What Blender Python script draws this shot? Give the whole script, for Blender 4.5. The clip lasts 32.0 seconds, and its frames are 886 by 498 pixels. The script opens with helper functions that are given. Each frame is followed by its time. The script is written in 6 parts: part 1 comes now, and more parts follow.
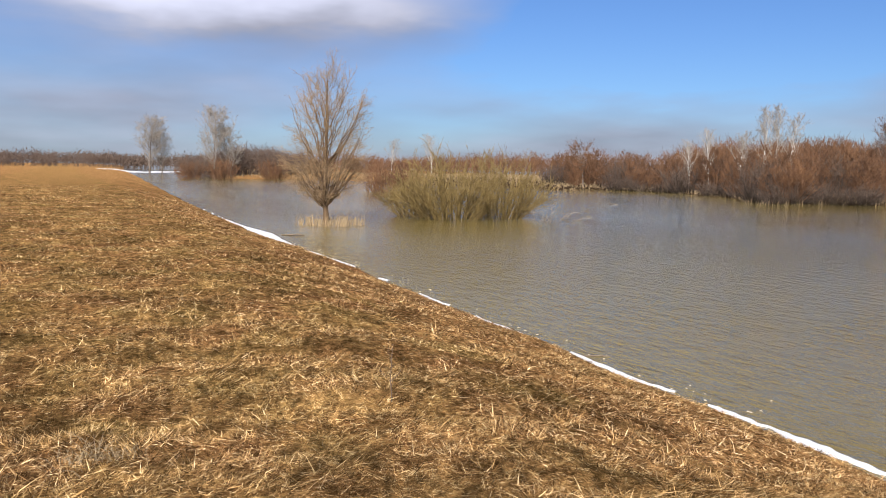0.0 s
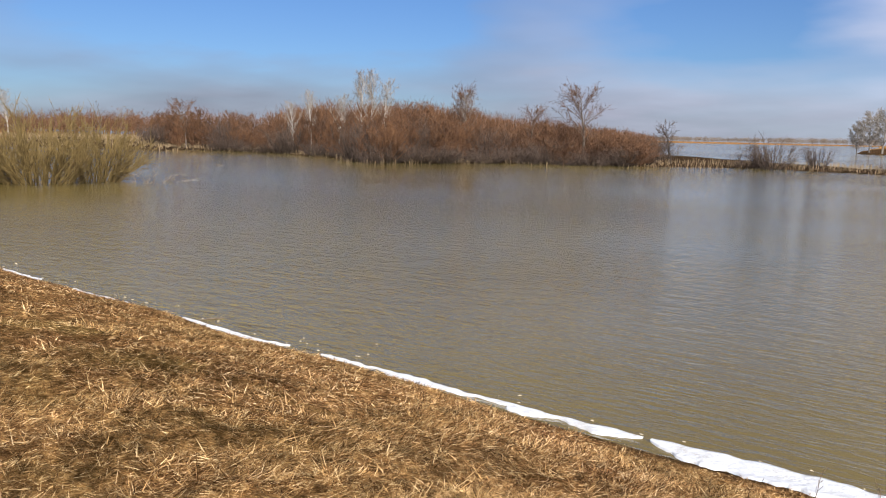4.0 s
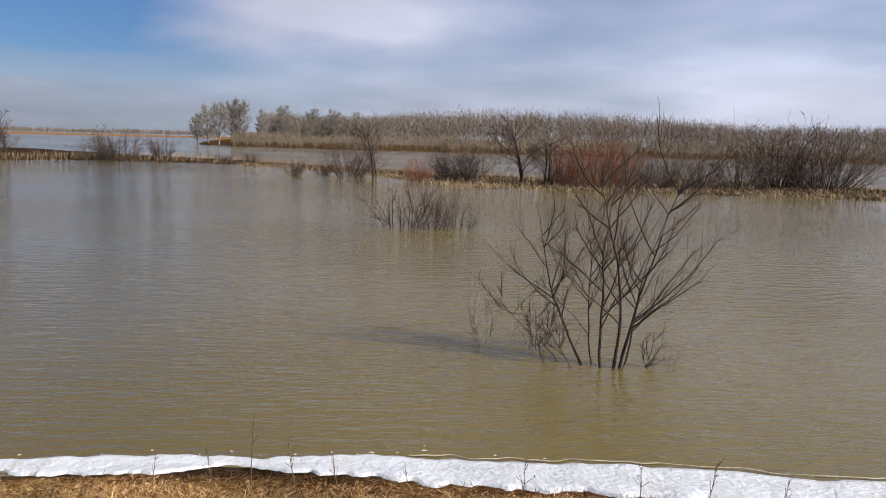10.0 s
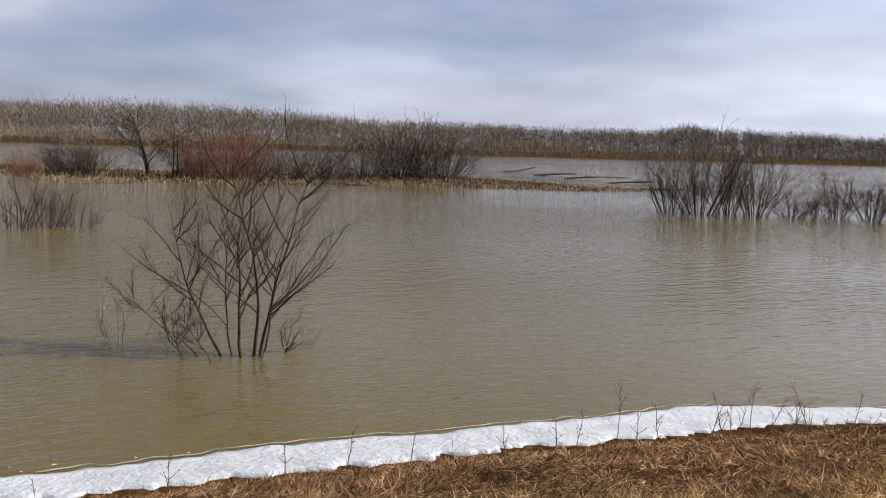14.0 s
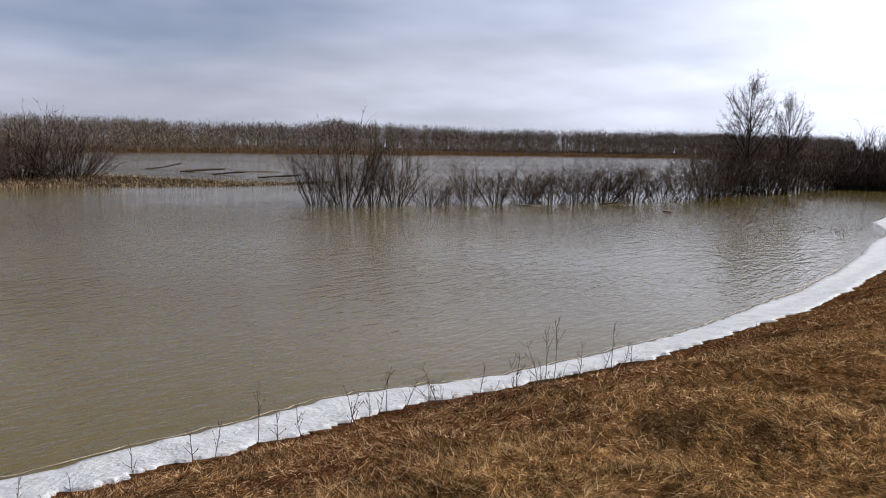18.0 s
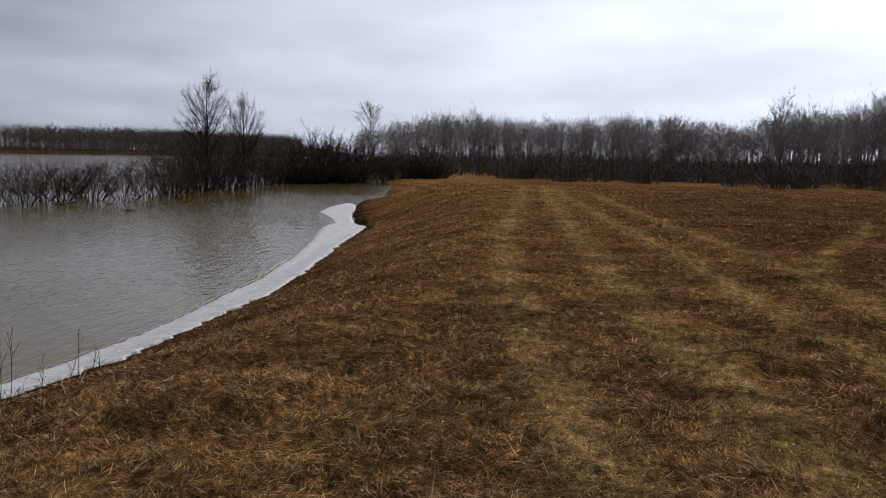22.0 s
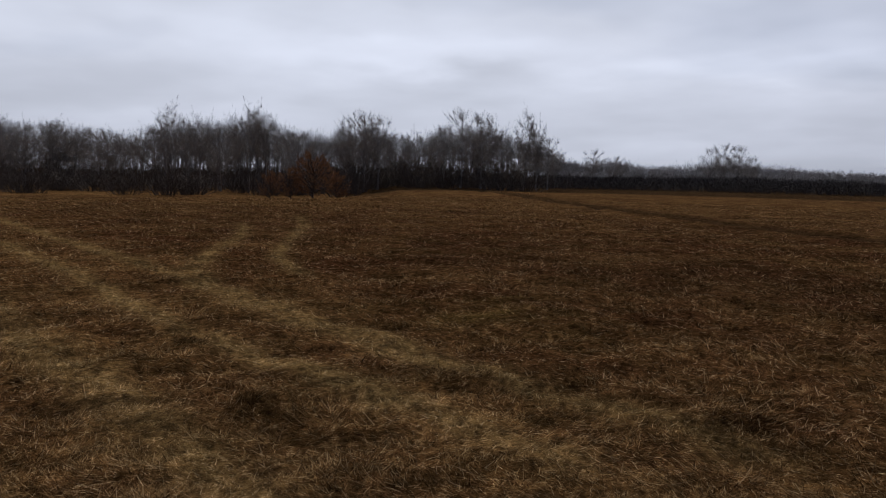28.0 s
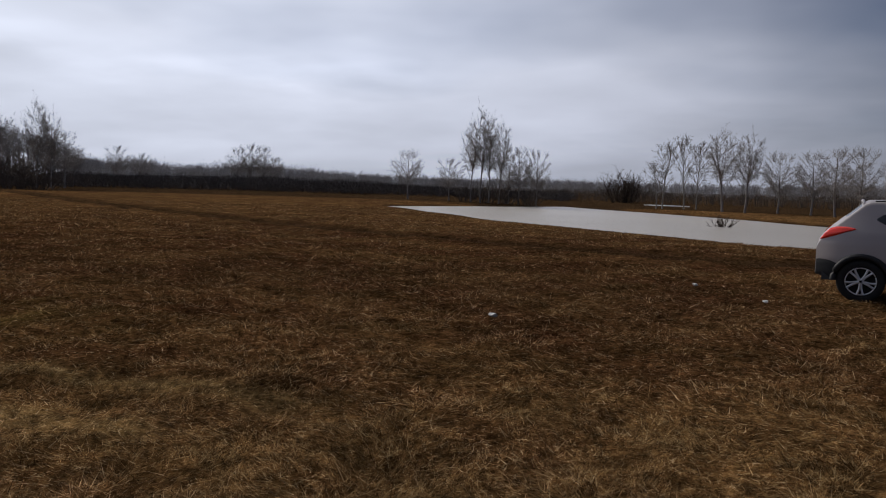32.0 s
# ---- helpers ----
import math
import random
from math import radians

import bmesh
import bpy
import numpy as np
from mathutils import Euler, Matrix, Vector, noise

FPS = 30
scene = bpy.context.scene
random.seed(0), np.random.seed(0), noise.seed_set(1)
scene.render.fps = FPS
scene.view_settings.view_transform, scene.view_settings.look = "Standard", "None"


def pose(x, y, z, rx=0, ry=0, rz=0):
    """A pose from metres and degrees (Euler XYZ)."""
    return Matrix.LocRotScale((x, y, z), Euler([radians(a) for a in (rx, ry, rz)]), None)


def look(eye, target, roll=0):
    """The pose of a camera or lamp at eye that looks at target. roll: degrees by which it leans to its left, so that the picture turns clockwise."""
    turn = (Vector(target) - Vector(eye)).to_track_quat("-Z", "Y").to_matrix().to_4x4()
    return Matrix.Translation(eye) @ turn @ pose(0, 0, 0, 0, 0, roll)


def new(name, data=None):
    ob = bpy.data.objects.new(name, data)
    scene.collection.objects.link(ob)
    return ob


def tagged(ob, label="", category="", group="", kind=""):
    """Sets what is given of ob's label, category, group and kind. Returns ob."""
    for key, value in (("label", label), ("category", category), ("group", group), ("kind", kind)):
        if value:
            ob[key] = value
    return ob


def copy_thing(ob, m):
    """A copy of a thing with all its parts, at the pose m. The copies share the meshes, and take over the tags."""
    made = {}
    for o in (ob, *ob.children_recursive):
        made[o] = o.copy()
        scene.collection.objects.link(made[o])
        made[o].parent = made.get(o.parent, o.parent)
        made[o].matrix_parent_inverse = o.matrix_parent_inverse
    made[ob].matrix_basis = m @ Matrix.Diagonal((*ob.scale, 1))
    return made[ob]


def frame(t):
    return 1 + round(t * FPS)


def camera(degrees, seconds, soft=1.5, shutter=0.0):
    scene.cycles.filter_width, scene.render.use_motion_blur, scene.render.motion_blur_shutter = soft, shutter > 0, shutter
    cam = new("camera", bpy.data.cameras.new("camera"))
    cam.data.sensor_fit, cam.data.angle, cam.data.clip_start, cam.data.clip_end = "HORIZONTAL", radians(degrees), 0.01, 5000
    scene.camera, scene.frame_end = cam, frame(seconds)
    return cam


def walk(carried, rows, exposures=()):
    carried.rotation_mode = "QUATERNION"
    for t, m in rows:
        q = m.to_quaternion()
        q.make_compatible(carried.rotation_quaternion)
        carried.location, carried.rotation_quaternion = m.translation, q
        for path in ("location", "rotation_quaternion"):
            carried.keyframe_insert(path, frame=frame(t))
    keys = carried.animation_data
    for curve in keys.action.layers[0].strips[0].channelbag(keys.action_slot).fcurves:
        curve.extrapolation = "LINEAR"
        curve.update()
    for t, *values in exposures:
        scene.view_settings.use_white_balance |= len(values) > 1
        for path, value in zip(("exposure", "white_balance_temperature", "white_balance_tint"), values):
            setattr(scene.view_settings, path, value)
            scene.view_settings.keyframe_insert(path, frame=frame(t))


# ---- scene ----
cam = camera(57.0, 32.0, soft=1.05)
EYE = 1.65
TURN = [
    (0, 64.96, -5.68, 0.86, -0.28, 0.23), (0.5, 60.62, -6.07, 1.22, -0.29, 0.21), (1, 57.14, -6.30, 1.54, -0.28, 0.19),
    (1.5, 54.00, -6.47, 1.74, -0.26, 0.18), (2, 50.80, -6.82, 2.07, -0.25, 0.18), (2.5, 47.36, -6.99, 2.31, -0.24, 0.17),
    (4.5, 33.95, -8.00, 1.36, -0.20, 0.17), (5, 29.61, -7.75, 1.86, -0.17, 0.18), (5.5, 26.08, -7.53, 1.80, -0.14, 0.17),
    (6, 22.43, -7.30, 1.46, -0.11, 0.18), (6.5, 18.74, -7.32, 1.42, -0.06, 0.17), (7, 16.00, -7.41, 1.44, -0.00, 0.18),
    (7.5, 12.78, -7.25, 1.29, 0.03, 0.15), (8, 9.65, -7.60, 1.59, -0.02, 0.21), (8.5, 6.03, -7.40, 1.67, -0.01, 0.21),
    (9, 1.89, -7.52, 0.99, 0.05, 0.32), (9.5, -2.28, -7.34, 1.00, 0.09, 0.26), (10, -5.47, -7.47, 1.45, 0.10, 0.26),
    (10.5, -8.48, -7.54, 1.71, 0.11, 0.22), (11, -11.54, -7.71, 2.15, 0.11, 0.18), (11.5, -14.35, -7.60, 2.16, 0.11, 0.17),
    (12, -17.90, -7.51, 2.65, 0.07, 0.15), (12.5, -20.86, -7.53, 2.29, 0.09, 0.11), (13, -24.20, -7.10, 1.56, 0.09, 0.09),
    (13.5, -27.58, -7.29, 1.25, 0.07, 0.06), (14, -30.85, -7.28, 1.83, 0.04, 0.02), (14.5, -35.19, -7.01, 2.34, 0.01, 0.01),
    (15, -38.10, -7.00, 2.31, -0.03, -0.03), (15.5, -41.71, -7.26, 2.65, -0.04, -0.08), (17.5, -52.55, -7.37, 1.93, 0.37, 0.08),
    (18, -54.77, -7.06, 1.12, 0.42, 0.05), (18.5, -57.52, -7.52, 1.01, 0.47, 0.02), (19, -59.22, -7.67, 1.44, 0.48, -0.01),
    (19.5, -64.65, -7.35, 0.81, 0.43, -0.05), (20, -69.37, -7.13, 0.78, 0.39, -0.08), (20.5, -75.82, -6.65, 0.93, 0.27, -0.02),
    (21, -81.70, -6.52, 1.00, 0.27, -0.05), (21.5, -86.37, -6.74, 0.97, 0.25, -0.07), (22, -91.10, -6.52, 1.22, 0.21, -0.09),
    (22.5, -95.15, -6.46, 1.40, 0.16, -0.11), (23, -98.63, -6.24, 0.95, 0.13, -0.14), (23.5, -102.48, -6.13, 0.77, 0.11, -0.17),
    (24, -106.44, -6.05, 1.09, 0.08, -0.18), (24.5, -109.38, -5.55, 0.93, 0.04, -0.20), (25, -113.44, -5.24, 0.58, 0.03, -0.16),
    (25.5, -117.22, -4.94, 0.73, 0.01, -0.14), (27.5, -128.66, -5.57, 0.81, 0.06, -0.27), (28, -131.76, -5.14, 1.13, 0.03, -0.28),
    (28.5, -134.79, -5.17, 0.83, -0.03, -0.23), (29, -139.11, -5.08, 1.10, -0.12, -0.18), (29.5, -143.02, -4.99, 1.36, -0.21, -0.08),
    (30, -147.26, -4.81, 1.51, -0.28, 0.05), (30.5, -151.91, -4.42, 1.22, -0.28, 0.14), (31, -156.18, -4.53, 1.37, -0.32, 0.27),
    (31.5, -160.87, -4.47, 1.70, -0.35, 0.41), (32, -163.96, -4.45, 1.62, -0.37, 0.49),
]
walk(cam, [(t, pose(x, y, EYE, 90 + pitch, 0, yaw) @ pose(0, 0, 0, 0, 0, roll)) for t, yaw, pitch, roll, x, y in TURN],
     exposures=[(0, 1.16), (6, 0.86), (13, 0.55), (19, 0.1), (24, -0.84), (28, -1.05), (30.5, -1.15), (32, -0.92)])

# ---- sky and sun ----
SUN_AZ, SUN_EL = -121.0, 34.0          # bearing to the left of +y, height
sa, se = radians(SUN_AZ), radians(SUN_EL)
sun_dir = Vector((-math.sin(sa) * math.cos(se), math.cos(sa) * math.cos(se), math.sin(se)))
world = bpy.data.worlds.new("sky")
scene.world = world
world.use_nodes = True
wn, wl = world.node_tree.nodes, world.node_tree.links
wn.clear()


def wnode(kind, **values):
    n = wn.new(kind)
    for key, v in values.items():
        n.inputs[int(key[1:])].default_value = v
    return n


def wmath(op, a, b=None, clamp=False):
    n = wn.new("ShaderNodeMath")
    n.operation, n.use_clamp = op, clamp
    for i, v in enumerate((a, b)):
        if v is None:
            continue
        if isinstance(v, (int, float)):
            n.inputs[i].default_value = v
        else:
            wl.new(v, n.inputs[i])
    return n.outputs[0]


def wmix(fac, a, b):
    n = wn.new("ShaderNodeMix")
    n.data_type = "RGBA"
    for i, v in ((0, fac), (6, a), (7, b)):
        if isinstance(v, tuple):
            n.inputs[i].default_value = v
        elif isinstance(v, (int, float)):
            n.inputs[i].default_value = v
        else:
            wl.new(v, n.inputs[i])
    return n.outputs[2]


sky = wn.new("ShaderNodeTexSky")
sky.sky_type, sky.sun_disc = "NISHITA", False
sky.sun_elevation, sky.sun_rotation = se, -sa
sky.air_density, sky.dust_density, sky.ozone_density = 1.0, 0.4, 2.0
coord = wn.new("ShaderNodeTexCoord").outputs["Generated"]
sep = wn.new("ShaderNodeSeparateXYZ")
wl.new(coord, sep.inputs[0])
height = wmath("MAXIMUM", sep.outputs[2], 0.0)
flat = wmath("ADD", height, 0.16)
comb = wn.new("ShaderNodeCombineXYZ")
wl.new(wmath("DIVIDE", sep.outputs[0], flat), comb.inputs[0])
wl.new(wmath("DIVIDE", sep.outputs[1], flat), comb.inputs[1])
big = wn.new("ShaderNodeTexNoise")
wl.new(comb.outputs[0], big.inputs["Vector"])
big.inputs["Scale"].default_value, big.inputs["Detail"].default_value, big.inputs["Roughness"].default_value = 0.55, 4.0, 0.48
fine = wn.new("ShaderNodeTexNoise")
wl.new(comb.outputs[0], fine.inputs["Vector"])
fine.inputs["Scale"].default_value, fine.inputs["Detail"].default_value, fine.inputs["Roughness"].default_value = 0.9, 4.0, 0.5
dot = wn.new("ShaderNodeVectorMath")
dot.operation = "DOT_PRODUCT"
wl.new(coord, dot.inputs[0])
dot.inputs[1].default_value = sun_dir
near_sun = wmath("MULTIPLY", wmath("ADD", dot.outputs["Value"], 1.0), 0.5, True)
# the veil is thickest towards the sun and low down, and thins out on the far side
cover = wmath("ADD", wmath("MULTIPLY", big.outputs[0], 1.7), wmath("MULTIPLY", near_sun, 1.0))
cover = wmath("ADD", cover, wmath("MULTIPLY", wmath("SUBTRACT", 0.20, height, True), 3.2))


def blob(az, el, wide, tall):
    """A soft patch of sky round a bearing and height."""
    a, e = radians(az), radians(el)
    c = Vector((-math.sin(a) * math.cos(e), math.cos(a) * math.cos(e), math.sin(e)))
    right = Vector((math.cos(a), math.sin(a), 0))
    total_ = None
    for axis, size in ((right, wide), (right.cross(c), tall)):
        n = wn.new("ShaderNodeVectorMath")
        n.operation = "DOT_PRODUCT"
        wl.new(bent.outputs[0], n.inputs[0])
        n.inputs[1].default_value = axis
        q = wmath("SUBTRACT", n.outputs["Value"], float(axis.dot(c)))
        q = wmath("POWER", wmath("ABSOLUTE", wmath("DIVIDE", q, math.sin(radians(size)))), 2.0)
        total_ = q if total_ is None else wmath("ADD", total_, q)
    n = wn.new("ShaderNodeVectorMath")
    n.operation = "DOT_PRODUCT"
    wl.new(coord, n.inputs[0])
    n.inputs[1].default_value = c
    return wmath("MULTIPLY", wmath("POWER", 2.718, wmath("MULTIPLY", total_, -1.0)), wmath("GREATER_THAN", n.outputs["Value"], 0.3))


# the edges of the cloud banks are frayed by a slow drift of the direction
drift = wn.new("ShaderNodeTexNoise")
wl.new(comb.outputs[0], drift.inputs["Vector"])
drift.inputs["Scale"].default_value, drift.inputs["Detail"].default_value = 1.6, 4.0
fray = wn.new("ShaderNodeVectorMath")
fray.operation = "MULTIPLY_ADD"
wl.new(drift.outputs["Color"], fray.inputs[0])
fray.inputs[1].default_value, fray.inputs[2].default_value = (0.16, 0.16, 0.09), (-0.08, -0.08, -0.045)
bent = wn.new("ShaderNodeVectorMath")
wl.new(coord, bent.inputs[0])
wl.new(fray.outputs[0], bent.inputs[1])
holes = None
for az, el, wide, tall, k in ((50, 8.5, 12, 3.6, -1.3), (80, 11.2, 15, 2.4, 1.3), (33, 8, 7, 4.5, 0.5), (20, 7.0, 9, 3.0, -0.55), (3, 8.5, 9, 2.6, 0.7)):
    b_ = wmath("MULTIPLY", blob(az, el, wide, tall), k)
    holes = b_ if holes is None else wmath("ADD", holes, b_)
glow = None
for az, el, wide, tall, k in ((78, 11.4, 13, 1.6, 1.1), (6, 7, 20, 7, 0.75), (-172, 9, 24, 9, 0.5), (-24, 7, 16, 7, 0.5), (-130, 8.6, 12, 1.3, 0.16), (-156, 7.6, 12, 1.0, 0.16), (-134, 6.0, 9, 1.4, -0.14)):
    b_ = wmath("MULTIPLY", blob(az, el, wide, tall), k)
    glow = b_ if glow is None else wmath("ADD", glow, b_)
cover = wmath("ADD", cover, holes)
cover = wmath("SUBTRACT", cover, 0.92, True)
lit = wmath("ADD", wmath("MULTIPLY", wmath("POWER", near_sun, 4.6), 18.0), wmath("ADD", wmath("MULTIPLY", near_sun, 3.9), 1.85))
puff = wn.new("ShaderNodeMapRange")
puff.interpolation_type = "SMOOTHSTEP"
puff.inputs["From Min"].default_value, puff.inputs["From Max"].default_value = 0.28, 0.80
wl.new(fine.outputs[0], puff.inputs["Value"])
shade = wmath("ADD", wmath("MULTIPLY", puff.outputs[0], wmath("SUBTRACT", 0.5, wmath("MULTIPLY", near_sun, 0.28))), 0.80)
shade = wmath("ADD", shade, glow)
lit = wmath("MULTIPLY", lit, shade)
cloud = wn.new("ShaderNodeVectorMath")
cloud.operation = "SCALE"
wl.new(wmix(near_sun, (0.88, 0.91, 1.16, 1), (0.90, 0.96, 1.12, 1)), cloud.inputs[0])
wl.new(lit, cloud.inputs["Scale"])
clear = wn.new("ShaderNodeVectorMath")
clear.operation = "MULTIPLY"
wl.new(sky.outputs[0], clear.inputs[0])
clear.inputs[1].default_value = (0.285, 0.405, 0.63)
total = wmix(cover, clear.outputs[0], cloud.outputs[0])
back = wnode("ShaderNodeBackground")
back.inputs["Strength"].default_value = 0.080
wl.new(total, back.inputs["Color"])
wout = wn.new("ShaderNodeOutputWorld")
wl.new(back.outputs[0], wout.inputs["Surface"])

lamp = bpy.data.lights.new("sun", "SUN")
lamp.energy, lamp.angle, lamp.color = 4.3, radians(2.5), (1.0, 0.93, 0.82)
sun = new("sun", lamp)
sun.matrix_world = look(sun_dir * 50, (0, 0, 0))

# ---- materials ----
WATER_Z, POND_Z = -1.35, -0.55


class Mat:
    """A node material in the making."""

    def __init__(self, name, rough=0.9, spec=0.3):
        self.m = bpy.data.materials.new(name)
        self.m.use_nodes = True
        self.n, self.l = self.m.node_tree.nodes, self.m.node_tree.links
        self.b = self.n["Principled BSDF"]
        self.b.inputs["Roughness"].default_value = rough
        self.b.inputs["Specular IOR Level"].default_value = spec
        self.pos = None

    def put(self, socket, v):
        if isinstance(v, (int, float, tuple)):
            socket.default_value = v if not isinstance(v, tuple) or len(v) != 3 or socket.type != "RGBA" else (*v, 1)
        else:
            self.l.new(v, socket)

    def place(self):
        if self.pos is None:
            self.pos = self.n.new("ShaderNodeNewGeometry").outputs["Position"]
        return self.pos

    def local(self):
        return self.n.new("ShaderNodeTexCoord").outputs["Object"]

    def scaled(self, v, s):
        n = self.n.new("ShaderNodeMapping")
        self.l.new(v, n.inputs[0])
        n.inputs["Scale"].default_value = s
        return n.outputs[0]

    def noise(self, scale, detail=4.0, rough=0.55, at=None):
        n = self.n.new("ShaderNodeTexNoise")
        self.l.new(at or self.place(), n.inputs["Vector"])
        n.inputs["Scale"].default_value, n.inputs["Detail"].default_value, n.inputs["Roughness"].default_value = scale, detail, rough
        return n.outputs[0]

    def ramp(self, fac, *stops):
        n = self.n.new("ShaderNodeValToRGB")
        while len(n.color_ramp.elements) < len(stops):
            n.color_ramp.elements.new(0.5)
        for e, (p, c) in zip(n.color_ramp.elements, stops):
            e.position, e.color = p, (*c, 1) if isinstance(c, tuple) else (c, c, c, 1)
        self.l.new(fac, n.inputs[0])
        return n.outputs[0]

    def mix(self, fac, a, b, how="MIX"):
        n = self.n.new("ShaderNodeMix")
        n.data_type, n.blend_type = "RGBA", how
        for i, v in ((0, fac), (6, a), (7, b)):
            self.put(n.inputs[i], v)
        return n.outputs[2]

    def math(self, op, a, b, clamp=False):
        n = self.n.new("ShaderNodeMath")
        n.operation, n.use_clamp = op, clamp
        self.put(n.inputs[0], a)
        self.put(n.inputs[1], b)
        return n.outputs[0]

    def attr(self, name):
        n = self.n.new("ShaderNodeAttribute")
        n.attribute_name = name
        return n

    def island(self):
        return self.n.new("ShaderNodeNewGeometry").outputs["Random Per Island"]

    def chance(self):
        return self.n.new("ShaderNodeObjectInfo").outputs["Random"]

    def colour(self, v):
        self.put(self.b.inputs["Base Color"], v)
        return self

    def bump(self, h, dist=0.01, strength=1.0):
        n = self.n.new("ShaderNodeBump")
        n.inputs["Strength"].default_value, n.inputs["Distance"].default_value = strength, dist
        self.l.new(h, n.inputs["Height"])
        if self.b.inputs["Normal"].links:
            self.l.new(self.b.inputs["Normal"].links[0].from_socket, n.inputs["Normal"])
        self.l.new(n.outputs[0], self.b.inputs["Normal"])
        return self


def bark(name, low, high, scale=6.0, rough=0.9):
    k = Mat(name, rough, 0.2)
    fac = k.mix(0.5, k.noise(scale, 5), k.noise(scale * 6, 3))
    k.colour(k.ramp(fac, (0.3, low), (0.7, high)))
    return k.bump(k.noise(scale * 4, 4), 0.01).m


def grass_mix(k, straw, rust, worn, moss, soil):
    """Straw, rust, worn, mossy and bare colours laid out by the marks on the plan."""
    sepc = k.n.new("ShaderNodeSeparateColor")
    at = k.attr("marks")
    k.l.new(at.outputs["Color"], sepc.inputs[0])
    patch = k.noise(0.45, 5, 0.62)
    red = k.math("MULTIPLY_ADD", at.outputs["Alpha"], 0.62)
    red.node.inputs[2].default_value = -0.05
    red = k.math("ADD", red, k.ramp(patch, (0.36, -0.0), (0.68, 0.75)), True)
    base = k.mix(red, straw, rust)
    base = k.mix(k.math("MULTIPLY", sepc.outputs[0], k.ramp(k.noise(2.2, 5, 0.6), (0.25, 0.3), (0.6, 1.0))), base, worn)
    base = k.mix(k.math("MULTIPLY", sepc.outputs[1], k.ramp(k.noise(1.1, 4), (0.40, 0.0), (0.65, 0.45))), base, moss)
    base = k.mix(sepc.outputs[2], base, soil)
    # clumps of lighter straw and darker rotten thatch
    base = k.mix(1.0, base, k.ramp(k.noise(13.0, 4, 0.6), (0.36, 0.50), (0.64, 1.55)), "MULTIPLY")
    return k.mix(1.0, base, k.mix(0.5, k.ramp(k.noise(3.2, 6, 0.65), (0.36, 0.25), (0.66, 1.45)), k.ramp(k.noise(0.9, 5, 0.62), (0.38, 0.36), (0.60, 1.5))), "MULTIPLY")


def make_ground():
    k = Mat("matted_dry_grass", 1.0, 0.0)
    mid, fine = k.noise(2.2, 5, 0.6), k.noise(38, 6, 0.7)
    # lying strands: fine noise drawn out along two slowly turning ways
    bend = k.n.new("ShaderNodeVectorMath")
    bend.operation = "MULTIPLY_ADD"
    drift = k.n.new("ShaderNodeTexNoise")
    k.l.new(k.place(), drift.inputs["Vector"])
    drift.inputs["Scale"].default_value = 1.3
    k.l.new(drift.outputs["Color"], bend.inputs[0])
    bend.inputs[1].default_value = (0.6, 0.6, 0)
    k.l.new(k.place(), bend.inputs[2])
    strands = k.mix(0.5, k.noise(1.0, 3, 0.6, k.scaled(bend.outputs[0], (170, 22, 20))), k.noise(1.0, 3, 0.6, k.scaled(bend.outputs[0], (26, 150, 20))))
    strands = k.ramp(strands, (0.36, 0.0), (0.64, 1.0))
    fine = k.mix(0.6, fine, strands)
    two = k.mix(0.6, mid, fine)
    k.colour(grass_mix(k, k.ramp(two, (0.28, (0.062, 0.029, 0.011)), (0.5, (0.245, 0.130, 0.048)), (0.72, (0.53, 0.315, 0.126))),
                       k.ramp(two, (0.28, (0.020, 0.009, 0.004)), (0.52, (0.098, 0.043, 0.019)), (0.74, (0.24, 0.116, 0.051))),
                       k.ramp(fine, (0.3, (0.20, 0.118, 0.044)), (0.7, (0.45, 0.295, 0.125))),
                       k.ramp(fine, (0.3, (0.050, 0.044, 0.010)), (0.7, (0.16, 0.135, 0.034))),
                       k.ramp(fine, (0.3, (0.014, 0.009, 0.006)), (0.7, (0.055, 0.035, 0.021)))))
    k.bump(k.mix(0.5, fine, k.noise(11, 5)), 0.10)
    return k.m


def make_water(name, deep, shallow, ripple, rough=0.06):
    k = Mat(name, 0.06, 0.5)
    k.b.inputs["IOR"].default_value = 1.333
    k.colour(k.ramp(k.noise(0.05, 3), (0.35, deep), (0.65, shallow)))
    at = k.scaled(k.place(), (0.55, 1.5, 1))
    waves = k.mix(0.4, k.noise(2.3, 3, 0.5, at), k.noise(6.5, 3, 0.5, at))
    patches = k.ramp(k.noise(0.035, 2), (0.35, 0.25), (0.65, 1.0))
    k.bump(k.math("MULTIPLY", waves, patches), ripple)
    k.b.inputs["Roughness"].default_value = rough
    return k.m


def make_snow():
    k = Mat("old_snow", 0.6, 0.3)
    grime = k.mix(0.5, k.noise(4.0, 5), k.noise(45, 4))
    k.colour(k.ramp(grime, (0.30, (0.38, 0.33, 0.27)), (0.37, (0.36, 0.35, 0.34)), (0.46, (0.42, 0.425, 0.44)), (0.62, (0.47, 0.48, 0.505))))
    return k.bump(k.noise(14, 5), 0.03).m


